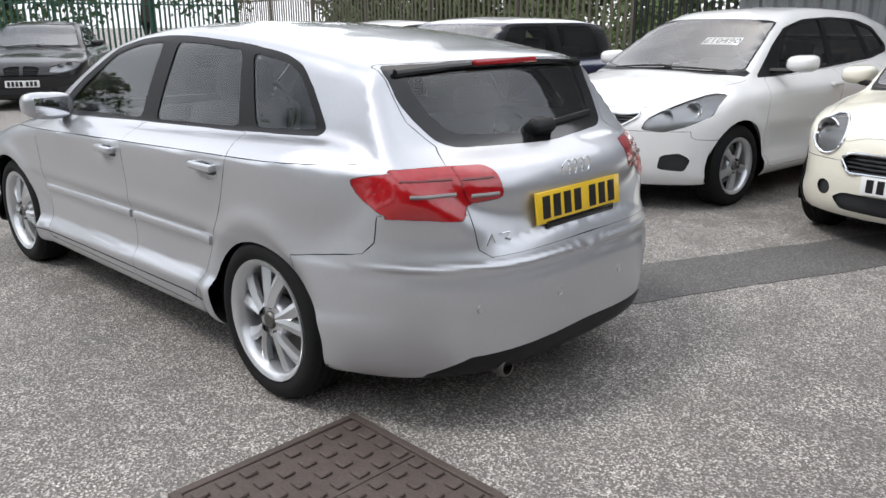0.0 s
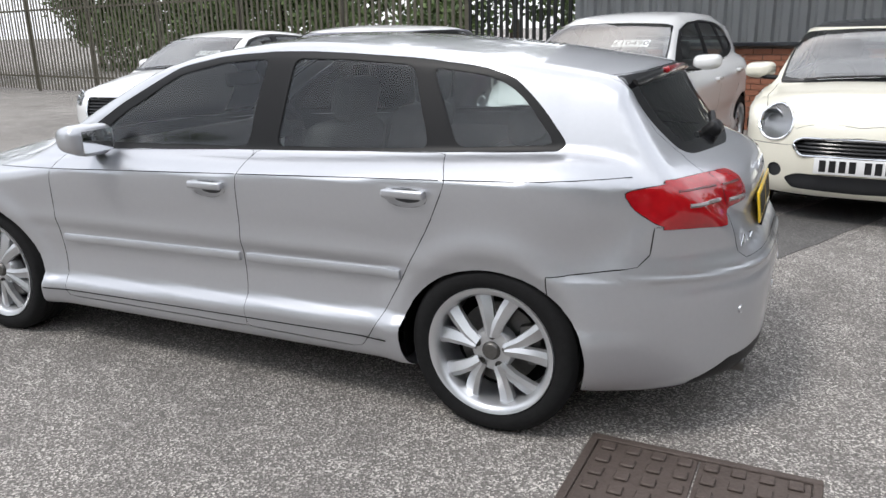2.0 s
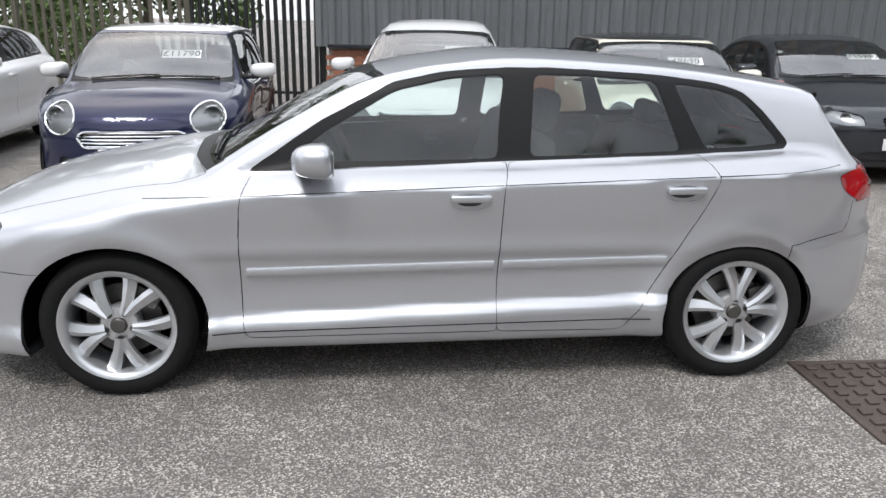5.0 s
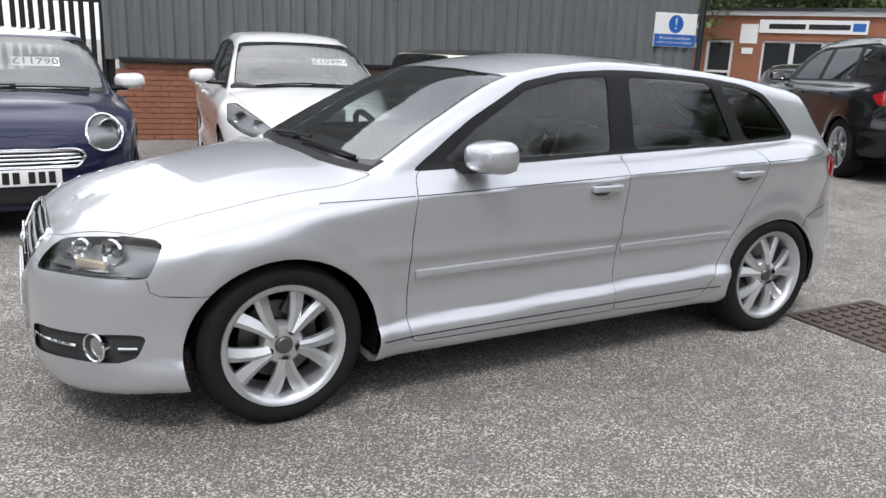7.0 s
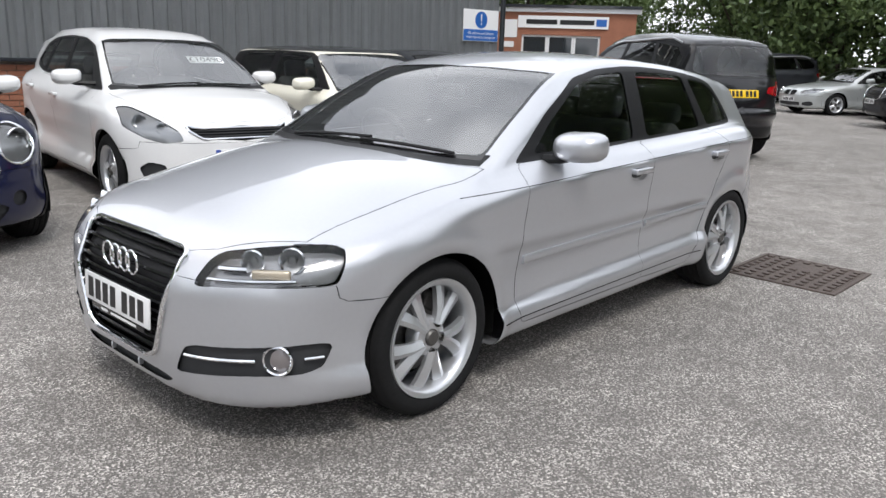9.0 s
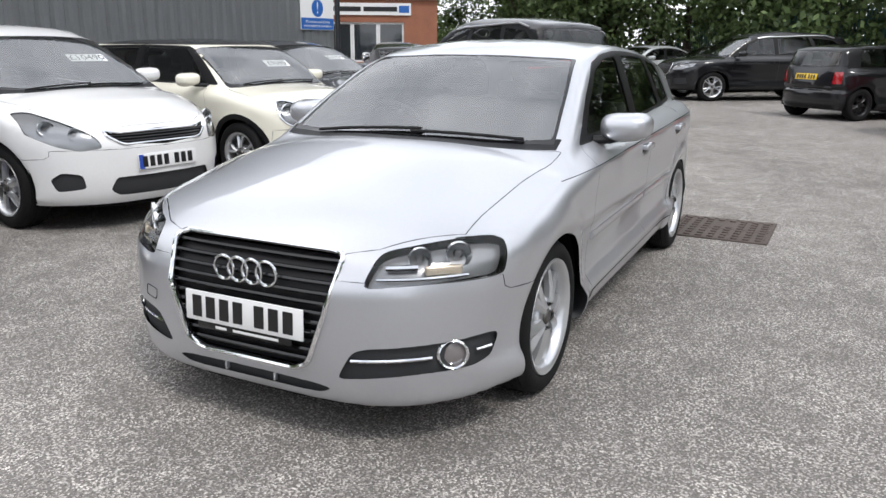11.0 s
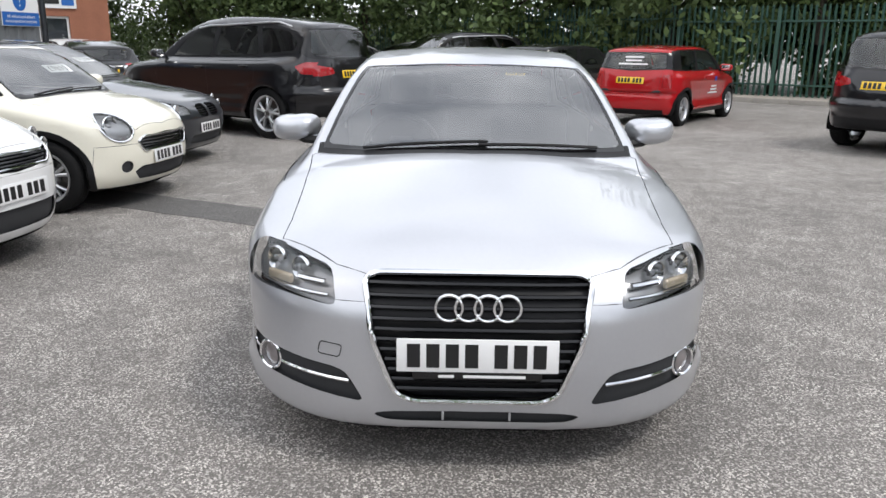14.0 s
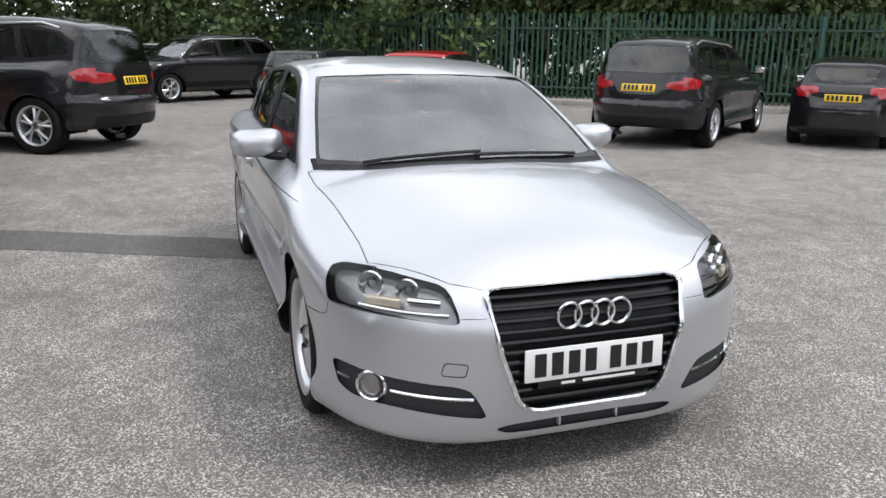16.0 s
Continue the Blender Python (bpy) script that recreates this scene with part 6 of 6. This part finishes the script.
part("pipe", tube(bmesh.new(), [(0, 0, 0), (0, 0, 5.4)], 0.05, n=12), GREYP, pole)

SIGNBLUE = mat("sign_blue", (0.02, 0.12, 0.42), 0.4)
SIGNWHITE = mat("sign_white", (0.8, 0.8, 0.8), 0.45)
sign = thing("notice_sign", "white and blue notice to visitors fixed to the cladding", "sign", wall @ pose(0.48, 0.05, 1.87, 90, 0, 180))
part("sign_board", box(bmesh.new(), (0.86, 0.56, 0.012), None, 0.004, 1), SIGNWHITE, sign, smooth=False)
part("sign_panel", box(bmesh.new(), (0.84, 0.2, 0.002), pose(0, -0.17, 0.0075)), SIGNBLUE, sign, smooth=False)
dsc = lathe(bmesh.new(), [(0.0, 0.002), (0.15, 0.002), (0.15, 0.0)], 32, pose(0, 0.1, 0.007, 90))
part("sign_disc", dsc, SIGNBLUE, sign, smooth=False)
words("!", 0.28, SIGNWHITE, sign, pose(0, 0.1, 0.012))
words("All visitors and drivers\nmust report to reception", 0.07, SIGNWHITE, sign, pose(0, -0.17, 0.011))

# ---- brick office ----
office = at(-21.9, -11.6, math.degrees(math.atan2(-0.85, 0.53)))
OW = 9.0
b = bmesh.new()
FASCIA = mat("white_fascia", (0.7, 0.71, 0.72), 0.5, grain=0.05, scale=20)
FRAMEW = mat("white_frame", (0.75, 0.75, 0.75), 0.4)
DARKGLASS = mat("office_glass", (0.02, 0.025, 0.03), 0.05, coat=1.0)
ho = thing("brick_office", "single-storey brick office with a white fascia and a long sign", "building", office)
wb = bmesh.new()
for x0, x1, z0, z1 in ((0, 1.2, 0, 2.9), (1.2, 4.0, 0, 0.7), (1.2, 4.0, 2.1, 2.9), (4.0, 4.9, 0, 2.9), (4.9, 5.8, 2.1, 2.9), (5.8, OW, 0, 2.9)):
    box(wb, (x1 - x0, 0.3, z1 - z0), pose((x0 + x1) / 2, -0.15, (z0 + z1) / 2))
part("wall", wb, BRICK, ho, smooth=False)
part("rear_wall", box(bmesh.new(), (OW, 0.2, 2.9), pose(OW / 2, -5, 1.45)), BRICK, ho, smooth=False)
for xx in (0.15, OW - 0.15):
    part("end_wall", box(bmesh.new(), (0.3, 4.6, 2.9), pose(xx, -2.6, 1.45)), BRICK, ho, smooth=False)
part("roof", box(bmesh.new(), (OW + 0.3, 5.4, 0.1), pose(OW / 2, -2.5, 3.08)), GREYP, ho, smooth=False)
part("fascia", box(bmesh.new(), (OW + 0.3, 0.12, 0.2), pose(OW / 2, 0.06, 2.98), 0.01), FASCIA, ho, smooth=False)
for i in range(3):
    wi = new("window")
    wi.parent = ho
    wi.matrix_basis = pose(1.67 + 0.935 * i, -0.1, 1.4)
    fb = bmesh.new()
    for a, c, px, pz in ((0.93, 0.07, 0, 0.665), (0.93, 0.07, 0, -0.665), (0.07, 1.4, -0.43, 0), (0.07, 1.4, 0.43, 0)):
        box(fb, (a, 0.08, c), pose(px, 0, pz), 0.008, 1)
    part("frame", fb, FRAMEW, wi, smooth=False)
    part("pane", box(bmesh.new(), (0.8, 0.012, 1.28), pose(0, -0.01, 0)), DARKGLASS, wi, smooth=False)
dr = new("door")
dr.parent = ho
dr.matrix_basis = pose(5.35, -0.1, 1.04)
fb = bmesh.new()
for a, c, px, pz in ((0.9, 0.08, 0, 1.0), (0.1, 2.05, -0.4, 0), (0.1, 2.05, 0.4, 0), (0.7, 0.16, 0, -0.94), (0.7, 0.08, 0, 0.0)):
    box(fb, (a, 0.08, c), pose(px, 0, pz), 0.008, 1)
part("frame", fb, FRAMEW, dr, smooth=False)
part("pane", box(bmesh.new(), (0.72, 0.012, 1.95), pose(0, -0.01, 0)), DARKGLASS, dr, smooth=False)
bd = part("name_board", box(bmesh.new(), (3.2, 0.04, 0.42), pose(2.55, 0.04, 2.55), 0.006, 1), SIGNWHITE, ho, smooth=False)
for px, ww in ((3.3, 1.1), (2.05, 1.2)):
    part("board_bar", box(bmesh.new(), (ww, 0.01, 0.16), pose(px, 0.065, 2.55)), INK, ho, smooth=False)
part("board_logo", box(bmesh.new(), (0.36, 0.01, 0.24), pose(1.2, 0.065, 2.55)), SIGNBLUE, ho, smooth=False)
for px, pz, aa, cc, mt in ((6.2, 2.2, 0.5, 0.8, SIGNWHITE), (4.45, 2.3, 0.55, 0.62, SIGNWHITE), (4.45, 1.75, 0.35, 0.2, SIGNWHITE), (6.2, 2.2, 0.42, 0.5, SIGNBLUE)):
    part("wall_sign", box(bmesh.new(), (aa, 0.02 if mt is SIGNWHITE else 0.03, cc), pose(px, 0.015, pz)), mt, ho, smooth=False)

# ---- palisade fences ----
GREEN = mat("green_fence_paint", (0.03, 0.085, 0.062), 0.5, grain=0.12, scale=30, spread=0.25)
OLIVE = mat("weathered_fence_paint", (0.11, 0.1, 0.075), 0.6, grain=0.2, scale=20, spread=0.3)
BLACKF = mat("black_gate_paint", (0.012, 0.013, 0.013), 0.5)


def pale_mesh(h, material):
    b = bmesh.new()
    prof = [(-0.034, 0.0), (-0.02, 0.016), (-0.008, 0.008), (0.008, 0.008), (0.02, 0.016), (0.034, 0.0)]
    lo = [b.verts.new((x, y, 0.06)) for x, y in prof]
    hi = [b.verts.new((x, y, h - 0.12 + (0.12 - abs(x) * 2.6))) for x, y in prof]
    for i in range(5):
        b.faces.new((lo[i], lo[i + 1], hi[i + 1], hi[i]))
    return mesh_of(b, material, "pale", False)


def fence(name, label, p, q, h, material, step=0.155):
    p, q = Vector(p), Vector(q)
    L = (q - p).length
    ang = math.degrees(math.atan2(q.y - p.y, q.x - p.x))
    root = thing(name, label, "fence", at(p.x, p.y, ang), kind="structure")
    me = pale_mesh(h, material)
    for i in range(int(L / step)):
        o = new("pale", me)
        o.parent = root
        o.matrix_basis = pose(0.08 + i * step, 0.03, 0, 0, random.uniform(-0.5, 0.5), random.uniform(-2, 2))
    for z in (0.4, h - 0.45):
        part("rail", box(bmesh.new(), (L, 0.045, 0.045), pose(L / 2, 0, z), 0.004, 1), material, root, smooth=False)
    pb = mesh_of(box(bmesh.new(), (0.1, 0.055, h - 0.1), pose(0, 0, (h - 0.1) / 2), 0.004, 1), material, "post", False)
    for i in range(int(L / 2.75) + 1):
        o = new("post", pb)
        o.parent = root
        o.matrix_basis = pose(i * 2.75, -0.05, 0)
    return root


fence("fence_yard", "tall green steel palisade fence along the kerb", (-18.9, 6.3), (-8.6, 19.5), 2.5, GREEN)
fence("fence_back", "tall green steel palisade fence before the wood", (-33.0, -6.5), (-18.9, 6.3), 2.6, GREEN)
fence("fence_street", "weathered olive palisade fence behind the parked cars", (3.0, -8.75), (19.0, -11.6), 2.5, OLIVE)
fence("fence_side", "green palisade fence at the street side of the yard", (19.0, -11.6), (20.0, 12.0), 2.4, GREEN)
fence("fence_gate", "black steel bar gate beside the workshop", (0.95, -8.3), (3.0, -8.75), 2.3, BLACKF, 0.12)
KERB = mat("kerb_concrete", (0.3, 0.28, 0.25), 0.9, grain=0.25, scale=30, bump=0.3, spread=0.25)
GRAVEL = mat("gravel", (0.34, 0.31, 0.27), 0.95, grain=0.6, scale=70, bump=0.8, spread=0.2)
SOIL = mat("wood_floor", (0.05, 0.05, 0.03), 0.95, grain=0.5, scale=12, bump=0.6, spread=0.4)
kd = (Vector((-8.6, 19.5)) - Vector((-18.9, 6.3))).normalized()
kn = Vector((kd.y, -kd.x))
for i in range(18):
    c = Vector((-18.9, 6.3)) + kd * (0.46 + i * 0.92) + kn * 1.55
    k = tagged(part("kerb", box(bmesh.new(), (0.91, 0.12, 0.2), None, 0.012, 2), KERB), "concrete kerb stone before the fence", "kerb", "kerb stones", "structure")
    k.matrix_basis = pose(c.x, c.y, 0.02, 0, 0, math.degrees(math.atan2(kd.y, kd.x)) + random.uniform(-0.4, 0.4))
a0, a1 = Vector((-18.9, 6.3)), Vector((-18.9, 6.3)) + kd * 16.6
slab("gravel_verge", [tuple(a0 + kn * 1.49), tuple(a1 + kn * 1.49), tuple(a1 - kn * 0.6), tuple(a0 - kn * 0.6)], 0.09, GRAVEL, "strip of pale gravel under the fence", "verge")

# ---- trees ----
LEAF = bpy.data.materials.new("leaves")
LEAF.use_nodes = True
ln, ll = LEAF.node_tree.nodes, LEAF.node_tree.links
lb_ = ln["Principled BSDF"]
gi = ln.new("ShaderNodeNewGeometry")
ra_ = ln.new("ShaderNodeValToRGB")
ra_.color_ramp.elements[0].color, ra_.color_ramp.elements[1].color = (0.04, 0.07, 0.02, 1), (0.125, 0.18, 0.055, 1)
ll.new(gi.outputs["Random Per Island"], ra_.inputs["Fac"])
ll.new(ra_.outputs["Color"], lb_.inputs["Base Color"])
lb_.inputs["Roughness"].default_value = 0.6
BARK = mat("bark", (0.07, 0.055, 0.042), 0.9, grain=0.4, scale=14, bump=0.8, spread=0.3)


def crown_mesh(seed, h, r, count):
    """Leaf sprays gathered in uneven clumps round the limbs, from low down to the top."""
    rg = np.random.default_rng(seed)
    nc = 34
    cz = rg.uniform(0.16, 1.0, nc) * h
    cr = r * np.sqrt(rg.uniform(0.05, 1, nc)) * np.clip(1.25 - np.abs(cz / h - 0.5), 0.4, 1.1)
    ca = rg.uniform(0, 2 * math.pi, nc)
    cen = np.stack([cr * np.cos(ca), cr * np.sin(ca), cz], 1)
    size = rg.uniform(0.5, 1.15, nc) * r * 0.42
    k = rg.integers(0, nc, count)
    v = rg.normal(size=(count, 3))
    v /= np.linalg.norm(v, axis=1)[:, None]
    p = cen[k] + v * (size[k] * rg.uniform(0.45, 1.05, count))[:, None] * (1, 1, 0.8)
    a = rg.normal(size=(count, 3)); a /= np.linalg.norm(a, axis=1)[:, None]
    b = np.cross(a, rg.normal(size=(count, 3))); b /= np.linalg.norm(b, axis=1)[:, None]
    s = rg.uniform(0.07, 0.17, count)[:, None]
    vs = np.stack([p - a * s, p + b * s * 0.55, p + a * s, p - b * s * 0.55], 1).reshape(-1, 3)
    me = bpy.data.meshes.new("crown")
    me.from_pydata(vs.tolist(), [], np.arange(4 * count).reshape(-1, 4).tolist())
    me.materials.append(LEAF)
    return me


def trunk_mesh(seed, h, r):
    rg = random.Random(seed)
    b = bmesh.new()
    tube_pts = [(rg.uniform(-0.1, 0.1) * i, rg.uniform(-0.1, 0.1) * i, h * 0.8 * i / 6) for i in range(7)]
    t = bmesh.new()
    tube(t, tube_pts, 0.17, n=9)
    for v in t.verts:
        f = 1.25 - v.co.z / h
        i = min(6, int(round(v.co.z / (h * 0.8) * 6)))
        c = Vector(tube_pts[max(i, 0)])
        v.co.x, v.co.y = c.x + (v.co.x - c.x) * f, c.y + (v.co.y - c.y) * f
    join(b, t)
    for i in range(9):
        z = h * rg.uniform(0.25, 0.75)
        a = rg.uniform(0, 6.28)
        l = r * rg.uniform(0.5, 0.95)
        tube(b, [(0, 0, z), (l * 0.5 * math.cos(a), l * 0.5 * math.sin(a), z + 0.35 * l), (l * math.cos(a), l * math.sin(a), z + 0.9 * l)], 0.045, n=6)
    return mesh_of(b, BARK, "trunk")


KINDS = [(crown_mesh(i, h, r, 9000), trunk_mesh(i, h, r)) for i, (h, r) in enumerate(((9, 3.2), (7.5, 2.8), (11, 3.6)))]
spots = []
rt = random.Random(4)
for i in range(15):
    t = i / 14
    spots.append((-36 + 17 * t + rt.uniform(-1, 1), -14 + 25 * t + rt.uniform(-1, 1) + 0))
for i in range(9):
    t = i / 8
    spots.append((-24 + 13.5 * t + rt.uniform(-1, 1), 9 + 13 * t + rt.uniform(-1, 1)))
for i in range(9):
    spots.append((-44 + 3 * i + rt.uniform(-1, 1), -26 + 1.2 * i + rt.uniform(-2, 2)))
for i in range(8):
    spots.append((7 + 3.0 * i, -20.5 - 0.4 * i + rt.uniform(-1.5, 1.5)))
for i in range(6):
    spots.append((27 + rt.uniform(-1, 2), -12 + 4.2 * i))
for i in range(11):
    spots.append((-22 + 4.4 * i + rt.uniform(-1, 1), 21 + rt.uniform(-1.5, 2)))
for i, (x, y) in enumerate(spots):
    cm, tm = KINDS[i % 3]
    tr = thing("tree", "broad-leaved tree in full dark-green leaf", "tree", pose(x, y, 0, 0, 0, rt.uniform(0, 360)), "trees behind the fences")
    part("trunk", tm, None, tr)
    part("crown", cm, None, tr)

# low growth behind the fences
def thicket(name, p, q, depth, h, count, seed, label):
    rg = np.random.default_rng(seed)
    p, q = np.array(p), np.array(q)
    t = rg.uniform(0, 1, count)
    nrm = np.array([-(q - p)[1], (q - p)[0]]) / np.linalg.norm(q - p)
    xy = p + (q - p) * t[:, None] + nrm * (depth * rg.uniform(0, 1, count))[:, None]
    top = h * (0.65 + 0.35 * np.sin(t * 37) * np.sin(t * 91 + 1))
    c = np.stack([xy[:, 0], xy[:, 1], rg.uniform(0, 1, count) * top], 1)
    a = rg.normal(size=(count, 3)); a /= np.linalg.norm(a, axis=1)[:, None]
    b = np.cross(a, rg.normal(size=(count, 3))); b /= np.linalg.norm(b, axis=1)[:, None]
    s = rg.uniform(0.05, 0.14, count)[:, None]
    vs = np.stack([c - a * s, c + b * s * 0.55, c + a * s, c - b * s * 0.55], 1).reshape(-1, 3)
    me = bpy.data.meshes.new(name)
    me.from_pydata(vs.tolist(), [], np.arange(4 * count).reshape(-1, 4).tolist())
    me.materials.append(LEAF)
    tagged(part(name, me, None), label, "bushes", kind="stuff")


thicket("undergrowth", (-35, -6.5), (-20.5, 8), 2.5, 3.6, 26000, 1, "dense green undergrowth behind the back fence")
thicket("undergrowth", (-46, -20), (-24, -20), 3.0, 4.0, 16000, 2, "dense green bushes behind the brick office")
thicket("undergrowth", (-19.5, 10), (-12.0, 20), 1.5, 1.6, 7000, 3, "low green growth behind the yard fence")
thicket("undergrowth", (7, -16.5), (24, -19.5), -2.5, 3.0, 12000, 4, "green hedge across the street")
# added pale block: its colour stands in for sunlit open ground behind the fence
DIST = mat("bright_distance_pale", (0.42, 0.41, 0.38), 0.8, grain=0.1, scale=2, spread=0.2)
fb_ = thing("bright_distance_block", "pale rendered building beyond the yard fence", "building", at(-22.0, 26.0, 52))
part("wall", box(bmesh.new(), (20, 6, 6), pose(0, 3.2, 3)), DIST, fb_, smooth=False)
part("roof", box(bmesh.new(), (20.5, 6.6, 0.25), pose(0, 3.2, 6.13)), GREYP, fb_, smooth=False)
